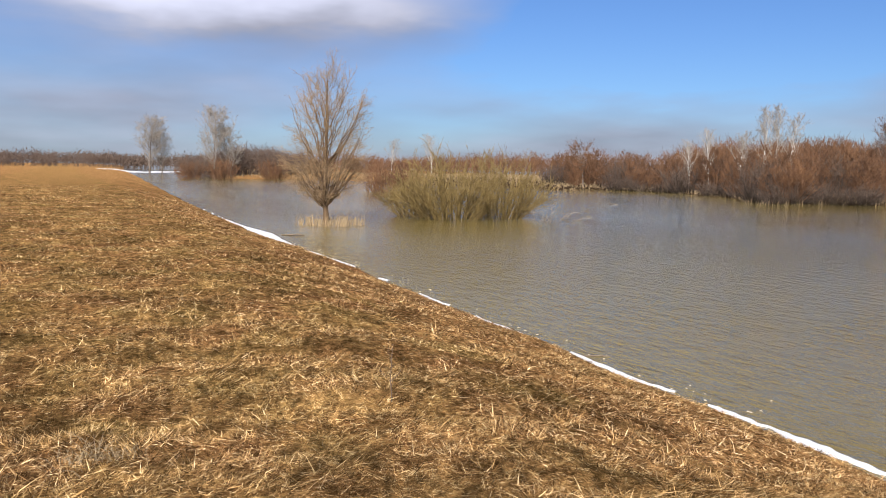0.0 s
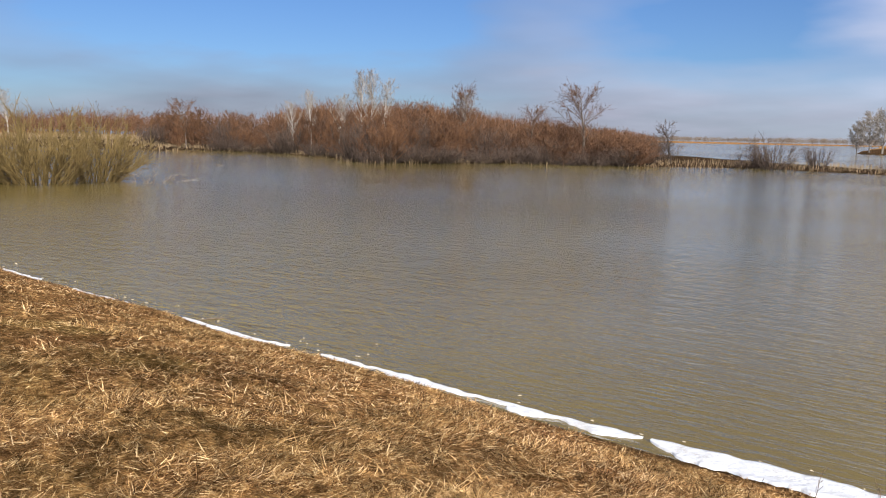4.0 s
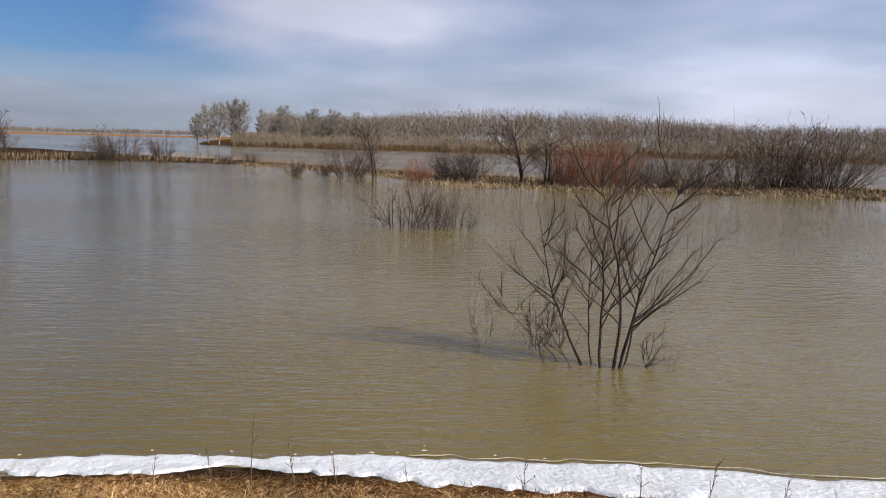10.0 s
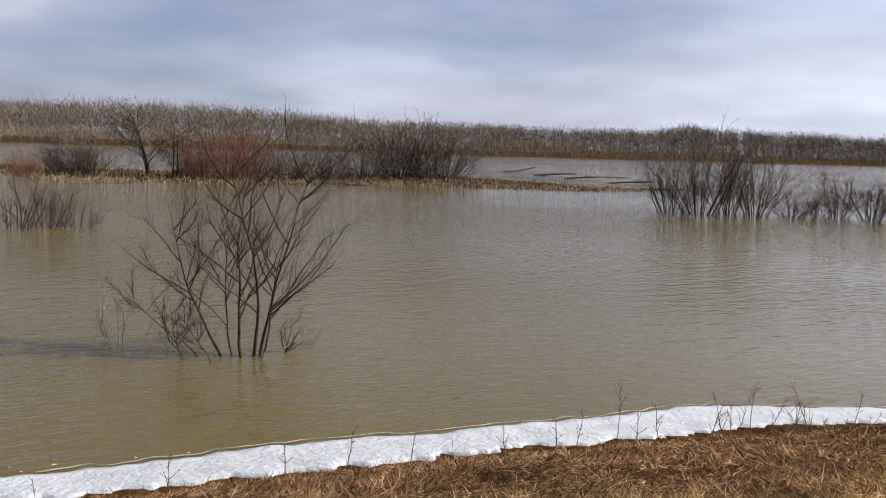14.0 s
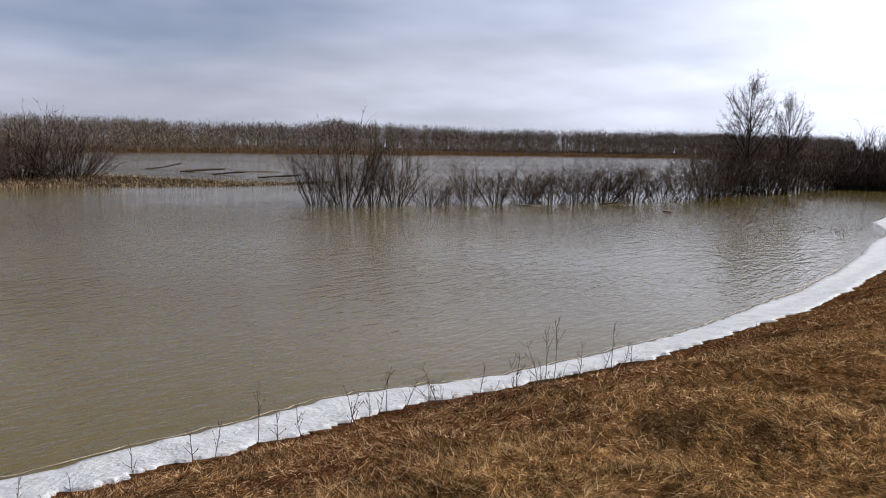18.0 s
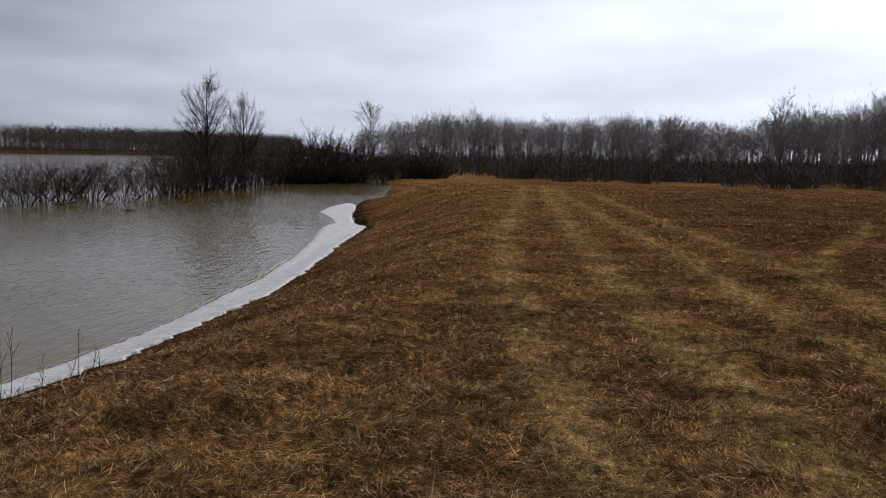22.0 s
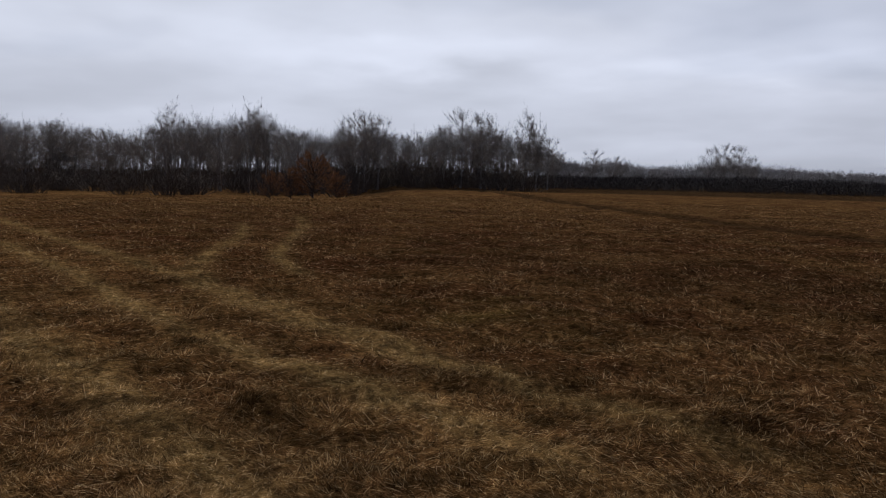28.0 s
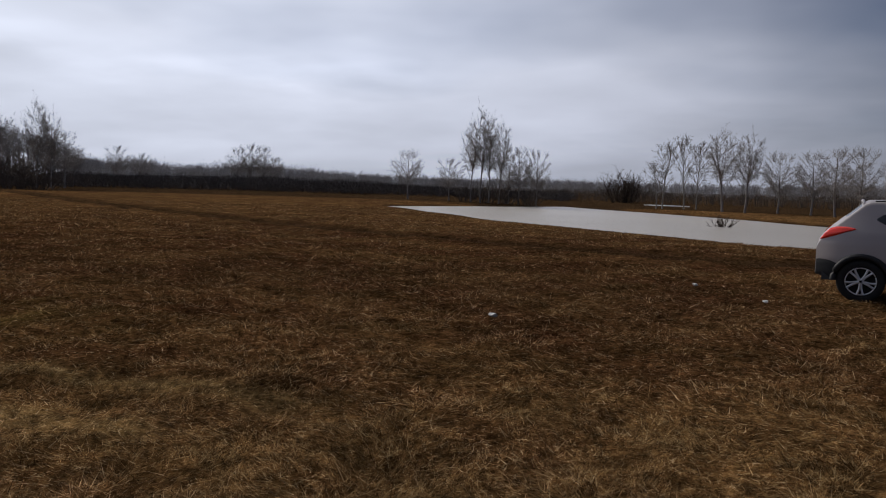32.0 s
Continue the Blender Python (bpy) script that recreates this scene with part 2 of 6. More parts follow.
def make_blades():
    k = Mat("dry_grass_blades", 0.8, 0.0)
    k.b.inputs["Specular Tint"].default_value = (1.0, 0.78, 0.5, 1)
    r = k.island()
    k.colour(grass_mix(k, k.ramp(r, (0.0, (0.040, 0.018, 0.007)), (0.4, (0.21, 0.112, 0.042)), (0.75, (0.51, 0.315, 0.130)), (1.0, (0.72, 0.52, 0.27))),
                       k.ramp(r, (0.0, (0.012, 0.006, 0.003)), (0.5, (0.078, 0.034, 0.015)), (0.8, (0.26, 0.128, 0.055)), (1.0, (0.74, 0.53, 0.31))),
                       k.ramp(r, (0.0, (0.18, 0.105, 0.038)), (0.5, (0.40, 0.255, 0.105)), (1.0, (0.74, 0.54, 0.28))),
                       k.ramp(r, (0.0, (0.055, 0.050, 0.012)), (0.5, (0.17, 0.135, 0.036)), (1.0, (0.38, 0.285, 0.10))),
                       k.ramp(r, (0.0, (0.02, 0.011, 0.005)), (0.8, (0.09, 0.052, 0.024)), (1.0, (0.34, 0.21, 0.10)))))
    # dry blades let some light through
    thin = k.n.new("ShaderNodeBsdfTranslucent")
    k.l.new(k.b.inputs["Base Color"].links[0].from_socket, thin.inputs[0])
    both = k.n.new("ShaderNodeMixShader")
    both.inputs[0].default_value = 0.25
    k.l.new(k.b.outputs[0], both.inputs[1])
    k.l.new(thin.outputs[0], both.inputs[2])
    k.l.new(both.outputs[0], k.n["Material Output"].inputs["Surface"])
    return k.m


def simple(name, low, high, scale=8.0, rough=0.8, bump=0.01, spec=0.3, metal=0.0):
    k = Mat(name, rough, spec)
    k.b.inputs["Metallic"].default_value = metal
    k.colour(k.ramp(k.mix(0.5, k.noise(scale, 4), k.noise(scale * 7, 3)), (0.3, low), (0.7, high)))
    if bump:
        k.bump(k.noise(scale * 3, 4), bump)
    return k.m


M = {
    "ground": make_ground(),
    "blades": make_blades(),
    "water": make_water("muddy_flood_water", (0.092, 0.067, 0.019), (0.116, 0.087, 0.027), 0.12),
    # muddy pond, its base made pale to stand in for reflected bright sky
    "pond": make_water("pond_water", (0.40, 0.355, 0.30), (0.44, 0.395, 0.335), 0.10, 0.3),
    "snow": make_snow(),
    "bark": bark("grey_brown_bark", (0.052, 0.041, 0.034), (0.135, 0.108, 0.090)),
    "bark_dark": bark("dark_wet_bark", (0.014, 0.010, 0.008), (0.046, 0.034, 0.026)),
    "bark_tan": bark("sunlit_willow_bark", (0.052, 0.033, 0.019), (0.140, 0.088, 0.048)),
    "birch": bark("white_birch_bark", (0.14, 0.125, 0.11), (0.48, 0.45, 0.41), 3.0),
    "twig": bark("grey_brown_twigs", (0.120, 0.098, 0.082), (0.235, 0.195, 0.160), 2.0),
    "twig_dark": bark("dark_twigs", (0.040, 0.027, 0.021), (0.095, 0.066, 0.050), 2.0),
    "twig_tan": bark("tan_willow_twigs", (0.115, 0.074, 0.040), (0.235, 0.158, 0.088), 1.0),
    "twig_red": bark("red_brown_twigs", (0.080, 0.031, 0.018), (0.165, 0.066, 0.036), 2.0),
    "twig_rust": bark("rusty_thicket_twigs", (0.028, 0.015, 0.010), (0.155, 0.078, 0.038), 0.22),
    "twig_olive": bark("olive_willow_shoots", (0.070, 0.048, 0.018), (0.185, 0.128, 0.048), 0.9),
    "twig_pale": bark("pale_grey_twigs", (0.11, 0.094, 0.082), (0.23, 0.20, 0.172), 1.0),
    "straw": simple("dead_reeds", (0.12, 0.082, 0.045), (0.27, 0.195, 0.110), 1.6),
    "stalk": simple("dry_weed_stalk", (0.05, 0.032, 0.020), (0.15, 0.095, 0.055), 9.0),
    "wood": simple("drift_wood", (0.045, 0.032, 0.022), (0.13, 0.098, 0.068), 5.0),
    "far_grey": bark("far_grey_woods", (0.092, 0.072, 0.057), (0.175, 0.140, 0.110), 0.05),
    "far_scrub": bark("far_tan_scrub", (0.115, 0.087, 0.062), (0.195, 0.152, 0.108), 0.05),
    # bark lightened well past its own tone: haze painted into the colour
    "far_hazed": bark("far_bare_woods", (0.26, 0.245, 0.245), (0.44, 0.42, 0.415), 0.1),
    "shore_dark": bark("dark_shore_woods", (0.055, 0.048, 0.047), (0.125, 0.108, 0.100), 0.1),
    # forest-edge bark and twigs, paled in colour to imitate haze
    "forest_bark": bark("haze_paled_bark", (0.19, 0.172, 0.164), (0.36, 0.328, 0.310), 3.0),
    "forest_twig": bark("haze_paled_twigs", (0.21, 0.186, 0.168), (0.38, 0.335, 0.300), 2.0),
    "brush": bark("grey_brown_brush", (0.075, 0.060, 0.052), (0.165, 0.132, 0.110), 1.2),
    "paint": simple("grey_metallic_paint", (0.38, 0.335, 0.325), (0.42, 0.375, 0.365), 60, 0.28, 0, 0.6, 0.15),
    "plastic": simple("black_bumper_plastic", (0.015, 0.015, 0.016), (0.028, 0.028, 0.03), 30, 0.6, 0.001),
    "rubber": simple("tyre_rubber", (0.012, 0.012, 0.012), (0.025, 0.024, 0.023), 40, 0.85, 0.002),
    "alloy": simple("silver_alloy", (0.62, 0.62, 0.63), (0.74, 0.74, 0.75), 30, 0.3, 0, 0.5, 0.45),
    "glass": simple("dark_car_glass", (0.012, 0.014, 0.016), (0.02, 0.022, 0.025), 5, 0.05, 0, 0.8),
    "lamp_red": simple("red_tail_lamp", (0.82, 0.030, 0.015), (0.92, 0.045, 0.022), 20, 0.15, 0, 0.8),
    "twig_orange": bark("orange_leafy_twigs", (0.24, 0.125, 0.065), (0.46, 0.255, 0.130), 1.2),
    "litter": simple("white_plastic_litter", (0.55, 0.53, 0.5), (0.8, 0.79, 0.77), 30, 0.5, 0.003),
    "foam": simple("dirty_ice_rim", (0.24, 0.19, 0.12), (0.46, 0.39, 0.29), 12, 0.6, 0.01),
    "pine": simple("pine_needles", (0.012, 0.026, 0.014), (0.035, 0.06, 0.03), 3.0),
}

# ---- the lie of the land ----
SHORE = ((-900, 60), (-400, 26), (-146, 13.2), (-65, 8.9), (-34, 7.8), (-25, 8.0), (-16, 7.7), (-10, 7.55), (-5, 7.45), (0, 7.5), (2, 7.4), (4, 6.95), (6, 6.5),
         (7.5, 6.2), (9.5, 5.2), (11.5, 4.7), (14, 4.25), (17, 3.8), (24, 3.35), (30, 2.9), (33, 2.6), (38, 3.4), (44, 4.1), (55, 4.4), (76, 4.8), (100, 7.0), (900, 60))
POND = ((-5.1, -35.6), (-0.1, -41), (10.4, -51), (27.5, -76), (13.3, -100), (-2.5, -78), (-10.2, -64), (-22, -48), (-30, -40), (-20, -33))
ISLAND = ((-150, 66), (-110, 74), (-88, 77), (-68, 69), (-58, 60), (-51, 76), (-38, 85), (-30, 96), (-12, 93), (-6, 96), (-30, 118), (-60, 150), (-120, 190), (-260, 190), (-260, 120))
SPIT = ((-14, 92), (-5, 80), (3, 66), (6.5, 54), (9, 54.5), (20, 52.5), (31, 50), (39, 45.6), (46, 45.5), (45, 52), (42, 72), (30, 78), (16, 74), (8, 80), (-8, 98))
LEFT_SPIT = ((-182, 33), (-174, 57), (-120, 62), (-100, 66), (-150, 110), (-400, 200), (-900, 300), (-900, 110))
FAR_BANK = ((-900, 2000), (-260, 1500), (-62, 310), (-56, 280), (-9, 255), (147, 216), (260, 200), (372, 181), (480, 120), (700, 90), (2600, 300), (2600, 2600), (-900, 2600))
FAR_LEFT = ((-2600, 500), (-600, 700), (-300, 1300), (-300, 2600), (-2600, 2600))
DROP = ((50, 60), (51, 0), (49.5, -15), (46, -28), (58, -50), (78, -64), (140, -90), (400, -160), (400, 60))


def inside(poly, x, y):
    """Metres inside (+) or outside (-) a polygon."""
    best, ins = np.full(np.shape(x), 1e9), np.zeros(np.shape(x), bool)
    for (ax, ay), (bx, by) in zip(poly, poly[1:] + poly[:1]):
        ex, ey = bx - ax, by - ay
        k = np.clip(((x - ax) * ex + (y - ay) * ey) / (ex * ex + ey * ey), 0, 1)
        best = np.minimum(best, np.hypot(x - ax - k * ex, y - ay - k * ey))
        if ay != by:
            ins ^= ((ay > y) != (by > y)) & (x < ax + (y - ay) * ex / ey)
    return np.where(ins, best, -best)


def smooth(v, a, b):
    k = np.clip((v - a) / (b - a), 0, 1)
    return k * k * (3 - 2 * k)


def wobble(x, y, s, seed):
    r = np.random.RandomState(seed)
    out = 0
    for _ in range(7):
        a, ph, k = r.uniform(0, 6.28), r.uniform(0, 6.28), r.uniform(0.5, 1.6) / s
        out = out + np.sin((x * np.cos(a) + y * np.sin(a)) * k * 2 + ph)
    return out / 7


def shore(x):
    xs, ys = zip(*SHORE)
    return np.interp(x, xs, ys)


def tracks(x, y):
    """Distance to the dark rutted lane across the field, and along it."""
    lane = ((-60, -15.5), (-25, -18), (-2.5, -20.2), (2.3, -22), (9.2, -25.6), (21, -34.5), (41, -48), (60, -62), (85, -75))
    best = np.full(np.shape(x), 1e9)
    for (ax, ay), (bx, by) in zip(lane, lane[1:]):
        ex, ey = bx - ax, by - ay
        k = np.clip(((x - ax) * ex + (y - ay) * ey) / (ex * ex + ey * ey), 0, 1)
        best = np.minimum(best, np.hypot(x - ax - k * ex, y - ay - k * ey))
    return best


def ground_z(x, y):
    x, y = np.asarray(x, float), np.asarray(y, float)
    s = shore(x) + 0.18 * wobble(x, y * 0, 1.6, 3)
    d = s - y                                           # metres inland from the water's edge
    far = np.hypot(x, y)
    z = 0.05 * wobble(x, y, 5, 1) + 0.025 * wobble(x, y, 1.2, 2)
    z += (0.075 * wobble(x, y, 0.42, 4) + 0.045 * wobble(x, y, 0.2, 5)) * np.clip(1.3 - far / 30, 0, 1) * np.clip(far / 2.0, 0.2, 1)
    z -= 0.35 * smooth(-y, 18, 45) * smooth(-x, -60, 10)
    drop = inside(DROP, x, y)
    z -= 1.1 * smooth(drop, -1.5, 9)
    z -= 0.5 * smooth(-x, 60, 160)
    rut = tracks(x, y)
    z -= (0.15 * np.exp(-((rut - 0.75) / 0.32) ** 2) - 0.06 * np.exp(-((rut - 1.5) / 0.35) ** 2)) * (y < 0)
    shelf = np.interp(x, (-6, 0), (0.25, 1.0))
    bank = np.where(d < 0, WATER_Z + d * 0.28, np.minimum(0, WATER_Z + 0.15 * np.clip(d / shelf, 0, 1) + (-WATER_Z - 0.15) * (1 - (1 - np.clip((d - shelf) / (5.0 - shelf), 0, 1)) ** 1.3)))
    z = np.where(d < 5.0, bank + z * np.clip(d / 5.0, 0.15, 1), z)
    z = np.maximum(z, -3.0)
    p = inside(POND, x, y) + 0.5 * wobble(x, y, 4, 7)
    z = np.where(p > -6, np.minimum(z, POND_Z + 0.0 - p * 0.06), z)
    z = np.maximum(z, -3.0)
    for poly, top, run in ((ISLAND, 0.5, 9), (SPIT, 0.10, 4), (LEFT_SPIT, 1.3, 14), (FAR_BANK, 1.6, 22), (FAR_LEFT, 1.5, 30)):
        k = inside(poly, x, y) + (0.6 if top < 0.4 else 2.5) * wobble(x, y, 6 if top < 0.6 else 25, 11)
        z = np.maximum(z, np.where(k > -8, WATER_Z + np.where(k > 0, top * smooth(k, -run * 0.4, run), k * 0.2), -3.0))
    return z


def height_at(x, y):
    return float(ground_z(np.array([x]), np.array([y]))[0])


def mesh_from(name, verts, faces, material=None, soft=True):
    me = bpy.data.meshes.new(name)
    verts, faces = np.asarray(verts, np.float32), np.asarray(faces, np.int32)
    n, size = faces.shape
    me.vertices.add(len(verts))
    me.vertices.foreach_set("co", verts.ravel())
    me.loops.add(n * size)
    me.loops.foreach_set("vertex_index", faces.ravel())
    me.polygons.add(n)
    me.polygons.foreach_set("loop_start", np.arange(n, dtype=np.int32) * size)
    me.polygons.foreach_set("use_smooth", np.full(n, soft))
    me.update(calc_edges=True)
    if material:
        me.materials.append(material)
    return me


def spot(az, dist):
    """A place on the plan by its bearing (left of +y) and distance from the path."""
    return -dist * math.sin(radians(az)), dist * math.cos(radians(az))


def line_mark(x, y, pts, width):
    best = np.full(np.shape(x), 1e9)
    for (ax, ay), (bx, by) in zip(pts, pts[1:]):
        ex, ey = bx - ax, by - ay
        k = np.clip(((x - ax) * ex + (y - ay) * ey) / (ex * ex + ey * ey), 0, 1)
        best = np.minimum(best, np.hypot(x - ax - k * ex, y - ay - k * ey))
    return np.exp(-(best / width) ** 2)


def plan_marks(px, py):
    """Worn wheel marks, mossy patches, bare wet soil and darker ground, and how rusty the grass is."""
    wheel = np.zeros_like(px)
    for pts, wd in ((((2.5, -1.0), (7.4, -1.05), (11, -1.2), (17.6, -1.7), (36, -4.2), (56, -6.5)), 0.26), (((2.0, -2.1), (6.4, -2.4), (8.4, -2.4), (17.5, -3.25), (38, -5.6), (56, -7.8)), 0.28),
                    (((3.0, -3.9), (8.2, -3.85), (14, -4.5), (20.4, -4.9), (36.6, -6.1), (56, -8.6)), 0.22), (((2.5, -5.0), (8, -5.1), (13, -5.7), (22, -6.4), (40, -8.0)), 0.24),
                    (((6, -5.2), (11, -5.6), (13.0, -6.2), (15.7, -7.9), (19, -10.3), (24, -13)), 0.2), (((11.5, -7.4), (14, -8.4), (15.5, -9.4), (18, -11.2), (21.6, -13.8), (27, -17)), 0.2)):
        wheel = np.maximum(wheel, line_mark(px, py, pts, wd) * (0.92 + 0.4 * wobble(px, py, 1.2, 61)))
    moss = 0.15 * smooth(wobble(px, py, 6, 21), 0.08, 0.42) * (py < shore(px) - 3.5)
    moss = np.maximum(moss, np.exp(-(((px - 6.9) / 1.6) ** 2 + ((py + 7.4) / 1.4) ** 2)))
    moss = np.maximum(moss, smooth(-px, 1.5, 6) * (py < 4.2) * (py > -8) * 0.75)
    lane = tracks(px, py)
    soil = np.maximum(np.exp(-((lane - 0.75) / 0.5) ** 2), 0.7 * np.exp(-(lane / 1.8) ** 2)) * (py < 0)
    # the field behind the dike is partly mixed towards the soil colour
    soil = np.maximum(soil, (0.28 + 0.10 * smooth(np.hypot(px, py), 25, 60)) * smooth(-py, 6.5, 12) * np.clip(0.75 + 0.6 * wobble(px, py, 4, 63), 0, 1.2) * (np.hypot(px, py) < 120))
    soil = np.maximum(soil, smooth(np.interp(px, (-4, 1), (0.3, 0.75)) - (shore(px) - py), 0, 0.4) * (np.hypot(px, py) < 160))
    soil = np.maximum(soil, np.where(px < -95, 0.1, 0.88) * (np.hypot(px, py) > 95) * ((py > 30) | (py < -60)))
    soil = np.maximum(soil, smooth(inside(POND, px, py), -1.5, 0.3))
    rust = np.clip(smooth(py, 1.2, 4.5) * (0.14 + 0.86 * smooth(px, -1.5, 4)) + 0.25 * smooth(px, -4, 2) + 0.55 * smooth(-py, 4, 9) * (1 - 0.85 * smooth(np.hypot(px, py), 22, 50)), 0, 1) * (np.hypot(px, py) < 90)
    return np.stack([wheel, moss, soil, rust], -1).astype(np.float32).ravel()


SPOKES = 760
radii = np.concatenate([[0.0, 0.5, 1.0, 1.5], 2.0 * 1.0135 ** np.arange(236), 48 * (2600 / 48) ** (np.arange(1, 71) / 70)])
RINGS = len(radii) - 1
ang = np.arange(SPOKES) * 2 * np.pi / SPOKES
gx, gy = np.outer(radii, np.cos(ang)), np.outer(radii, np.sin(ang))
gz = ground_z(gx, gy)
idx = np.arange((RINGS + 1) * SPOKES).reshape(RINGS + 1, SPOKES)
nxt = np.roll(idx, -1, 1)
quads = np.stack([idx[:-1], idx[1:], nxt[1:], nxt[:-1]], -1).reshape(-1, 4)
me = mesh_from("ground", np.stack([gx, gy, gz], -1).reshape(-1, 3), quads, M["ground"])
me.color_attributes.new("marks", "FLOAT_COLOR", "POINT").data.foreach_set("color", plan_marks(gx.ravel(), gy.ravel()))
ground = tagged(new("ground", me), "flat riverside meadow of matted dry brown grass with a low dike", "ground", kind="structure")

ring = [(math.cos(a) * 3500, math.sin(a) * 3500, WATER_Z) for a in np.linspace(0, 6.2832, 65)[:-1]]
me = bpy.data.meshes.new("water")
me.from_pydata(ring, [], [tuple(range(64))])
me.materials.append(M["water"])
tagged(new("water", me), "muddy brown flood water with small wind ripples", "water", kind="structure")
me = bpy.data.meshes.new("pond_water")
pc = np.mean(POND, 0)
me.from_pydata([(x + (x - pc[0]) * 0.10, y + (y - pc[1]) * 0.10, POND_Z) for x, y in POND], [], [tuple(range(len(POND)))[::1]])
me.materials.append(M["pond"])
tagged(new("pond_water", me), "muddy flood pond lying in the meadow, sky reflection put into its pale grey", "water", kind="structure")

# ---- plants: generators ----
rnd = random.Random(5)


def rnd_turn(k):
    return (k * 37.7) % 6.2832

class Twigs:
    """Collects tapering tubes into one mesh."""

    def __init__(self):
        self.v, self.f, self.t = [], [], []

    def tube(self, pts, radii_, sides=3):
        n0 = len(self.v)
        m = len(pts)
        up = Vector((0, 0, 1))
        for i, (p, r) in enumerate(zip(pts, radii_)):
            d = (pts[min(i + 1, m - 1)] - pts[max(i - 1, 0)]).normalized()
            a = d.cross(up if abs(d.z) < 0.95 else Vector((1, 0, 0))).normalized()
            b = d.cross(a)
            for k in range(sides):
                th = 6.2832 * k / sides
                q = p + (a * math.cos(th) + b * math.sin(th)) * r
                self.v.append((q.x, q.y, q.z))
        for i in range(m - 1):
            for k in range(sides):
                k2 = (k + 1) % sides
                self.f.append((n0 + i * sides + k, n0 + i * sides + k2, n0 + (i + 1) * sides + k2, n0 + (i + 1) * sides + k))

    def spike(self, p, q, r):
        """A slim three-sided twig that runs to a point."""
        n0 = len(self.v)
        d = (q - p).normalized()
        a = d.cross(Vector((0.3, 0.5, 0.81))).normalized() * r
        b = d.cross(a)
        for w in (a, a * -0.5 + b * 0.866, a * -0.5 - b * 0.866):
            self.v.append(tuple(p + w))
        self.v.append(tuple(q))
        self.t += [(n0, n0 + 1, n0 + 3), (n0 + 1, n0 + 2, n0 + 3), (n0 + 2, n0, n0 + 3)]

    def hair(self, p, q, r, turn):
        """The very finest twig, seen only from far off."""
        n0 = len(self.v)
        d = (q - p).normalized()
        a = d.cross(Vector((math.cos(turn), math.sin(turn), 0.4))).normalized() * r
        self.v += [tuple(p - a), tuple(p + a), tuple(q)]
        self.t.append((n0, n0 + 1, n0 + 2))

    def mesh(self, name, material):
        tris = list(self.t)
        for a, b, c, d in self.f:
            tris += [(a, b, c), (a, c, d)]
        return mesh_from(name, self.v, tris, material)


def bough(rnd, start, way, length, steps, wander, lift):
    """Points of a branch that wanders and bends upwards."""
    pts, d, p = [start.copy()], way.normalized(), start.copy()
    for _ in range(steps):
        d = (d + Vector((rnd.gauss(0, wander), rnd.gauss(0, wander), rnd.gauss(0, wander) + lift))).normalized()
        p = p + d * (length / steps)
        pts.append(p.copy())
    return pts


def along(pts, k):
    i = min(int(k * (len(pts) - 1)), len(pts) - 2)
    return pts[i].lerp(pts[i + 1], k * (len(pts) - 1) - i), (pts[i + 1] - pts[i]).normalized()


def sideways(rnd, d, angle):
    a = d.cross(Vector((rnd.uniform(-1, 1), rnd.uniform(-1, 1), rnd.uniform(-1, 1)))).normalized()
    return d * math.cos(angle) + a * math.sin(angle)


def part(name, me, parent, label="", matrix=None):
    ob = new(name, me)
    ob.parent = parent
    if matrix is not None:
        ob.matrix_basis = matrix
    if name in ("brushwood", "seed_head"):
        tagged(ob, label, kind="stuff")
    elif label:
        tagged(ob, label)
    return ob


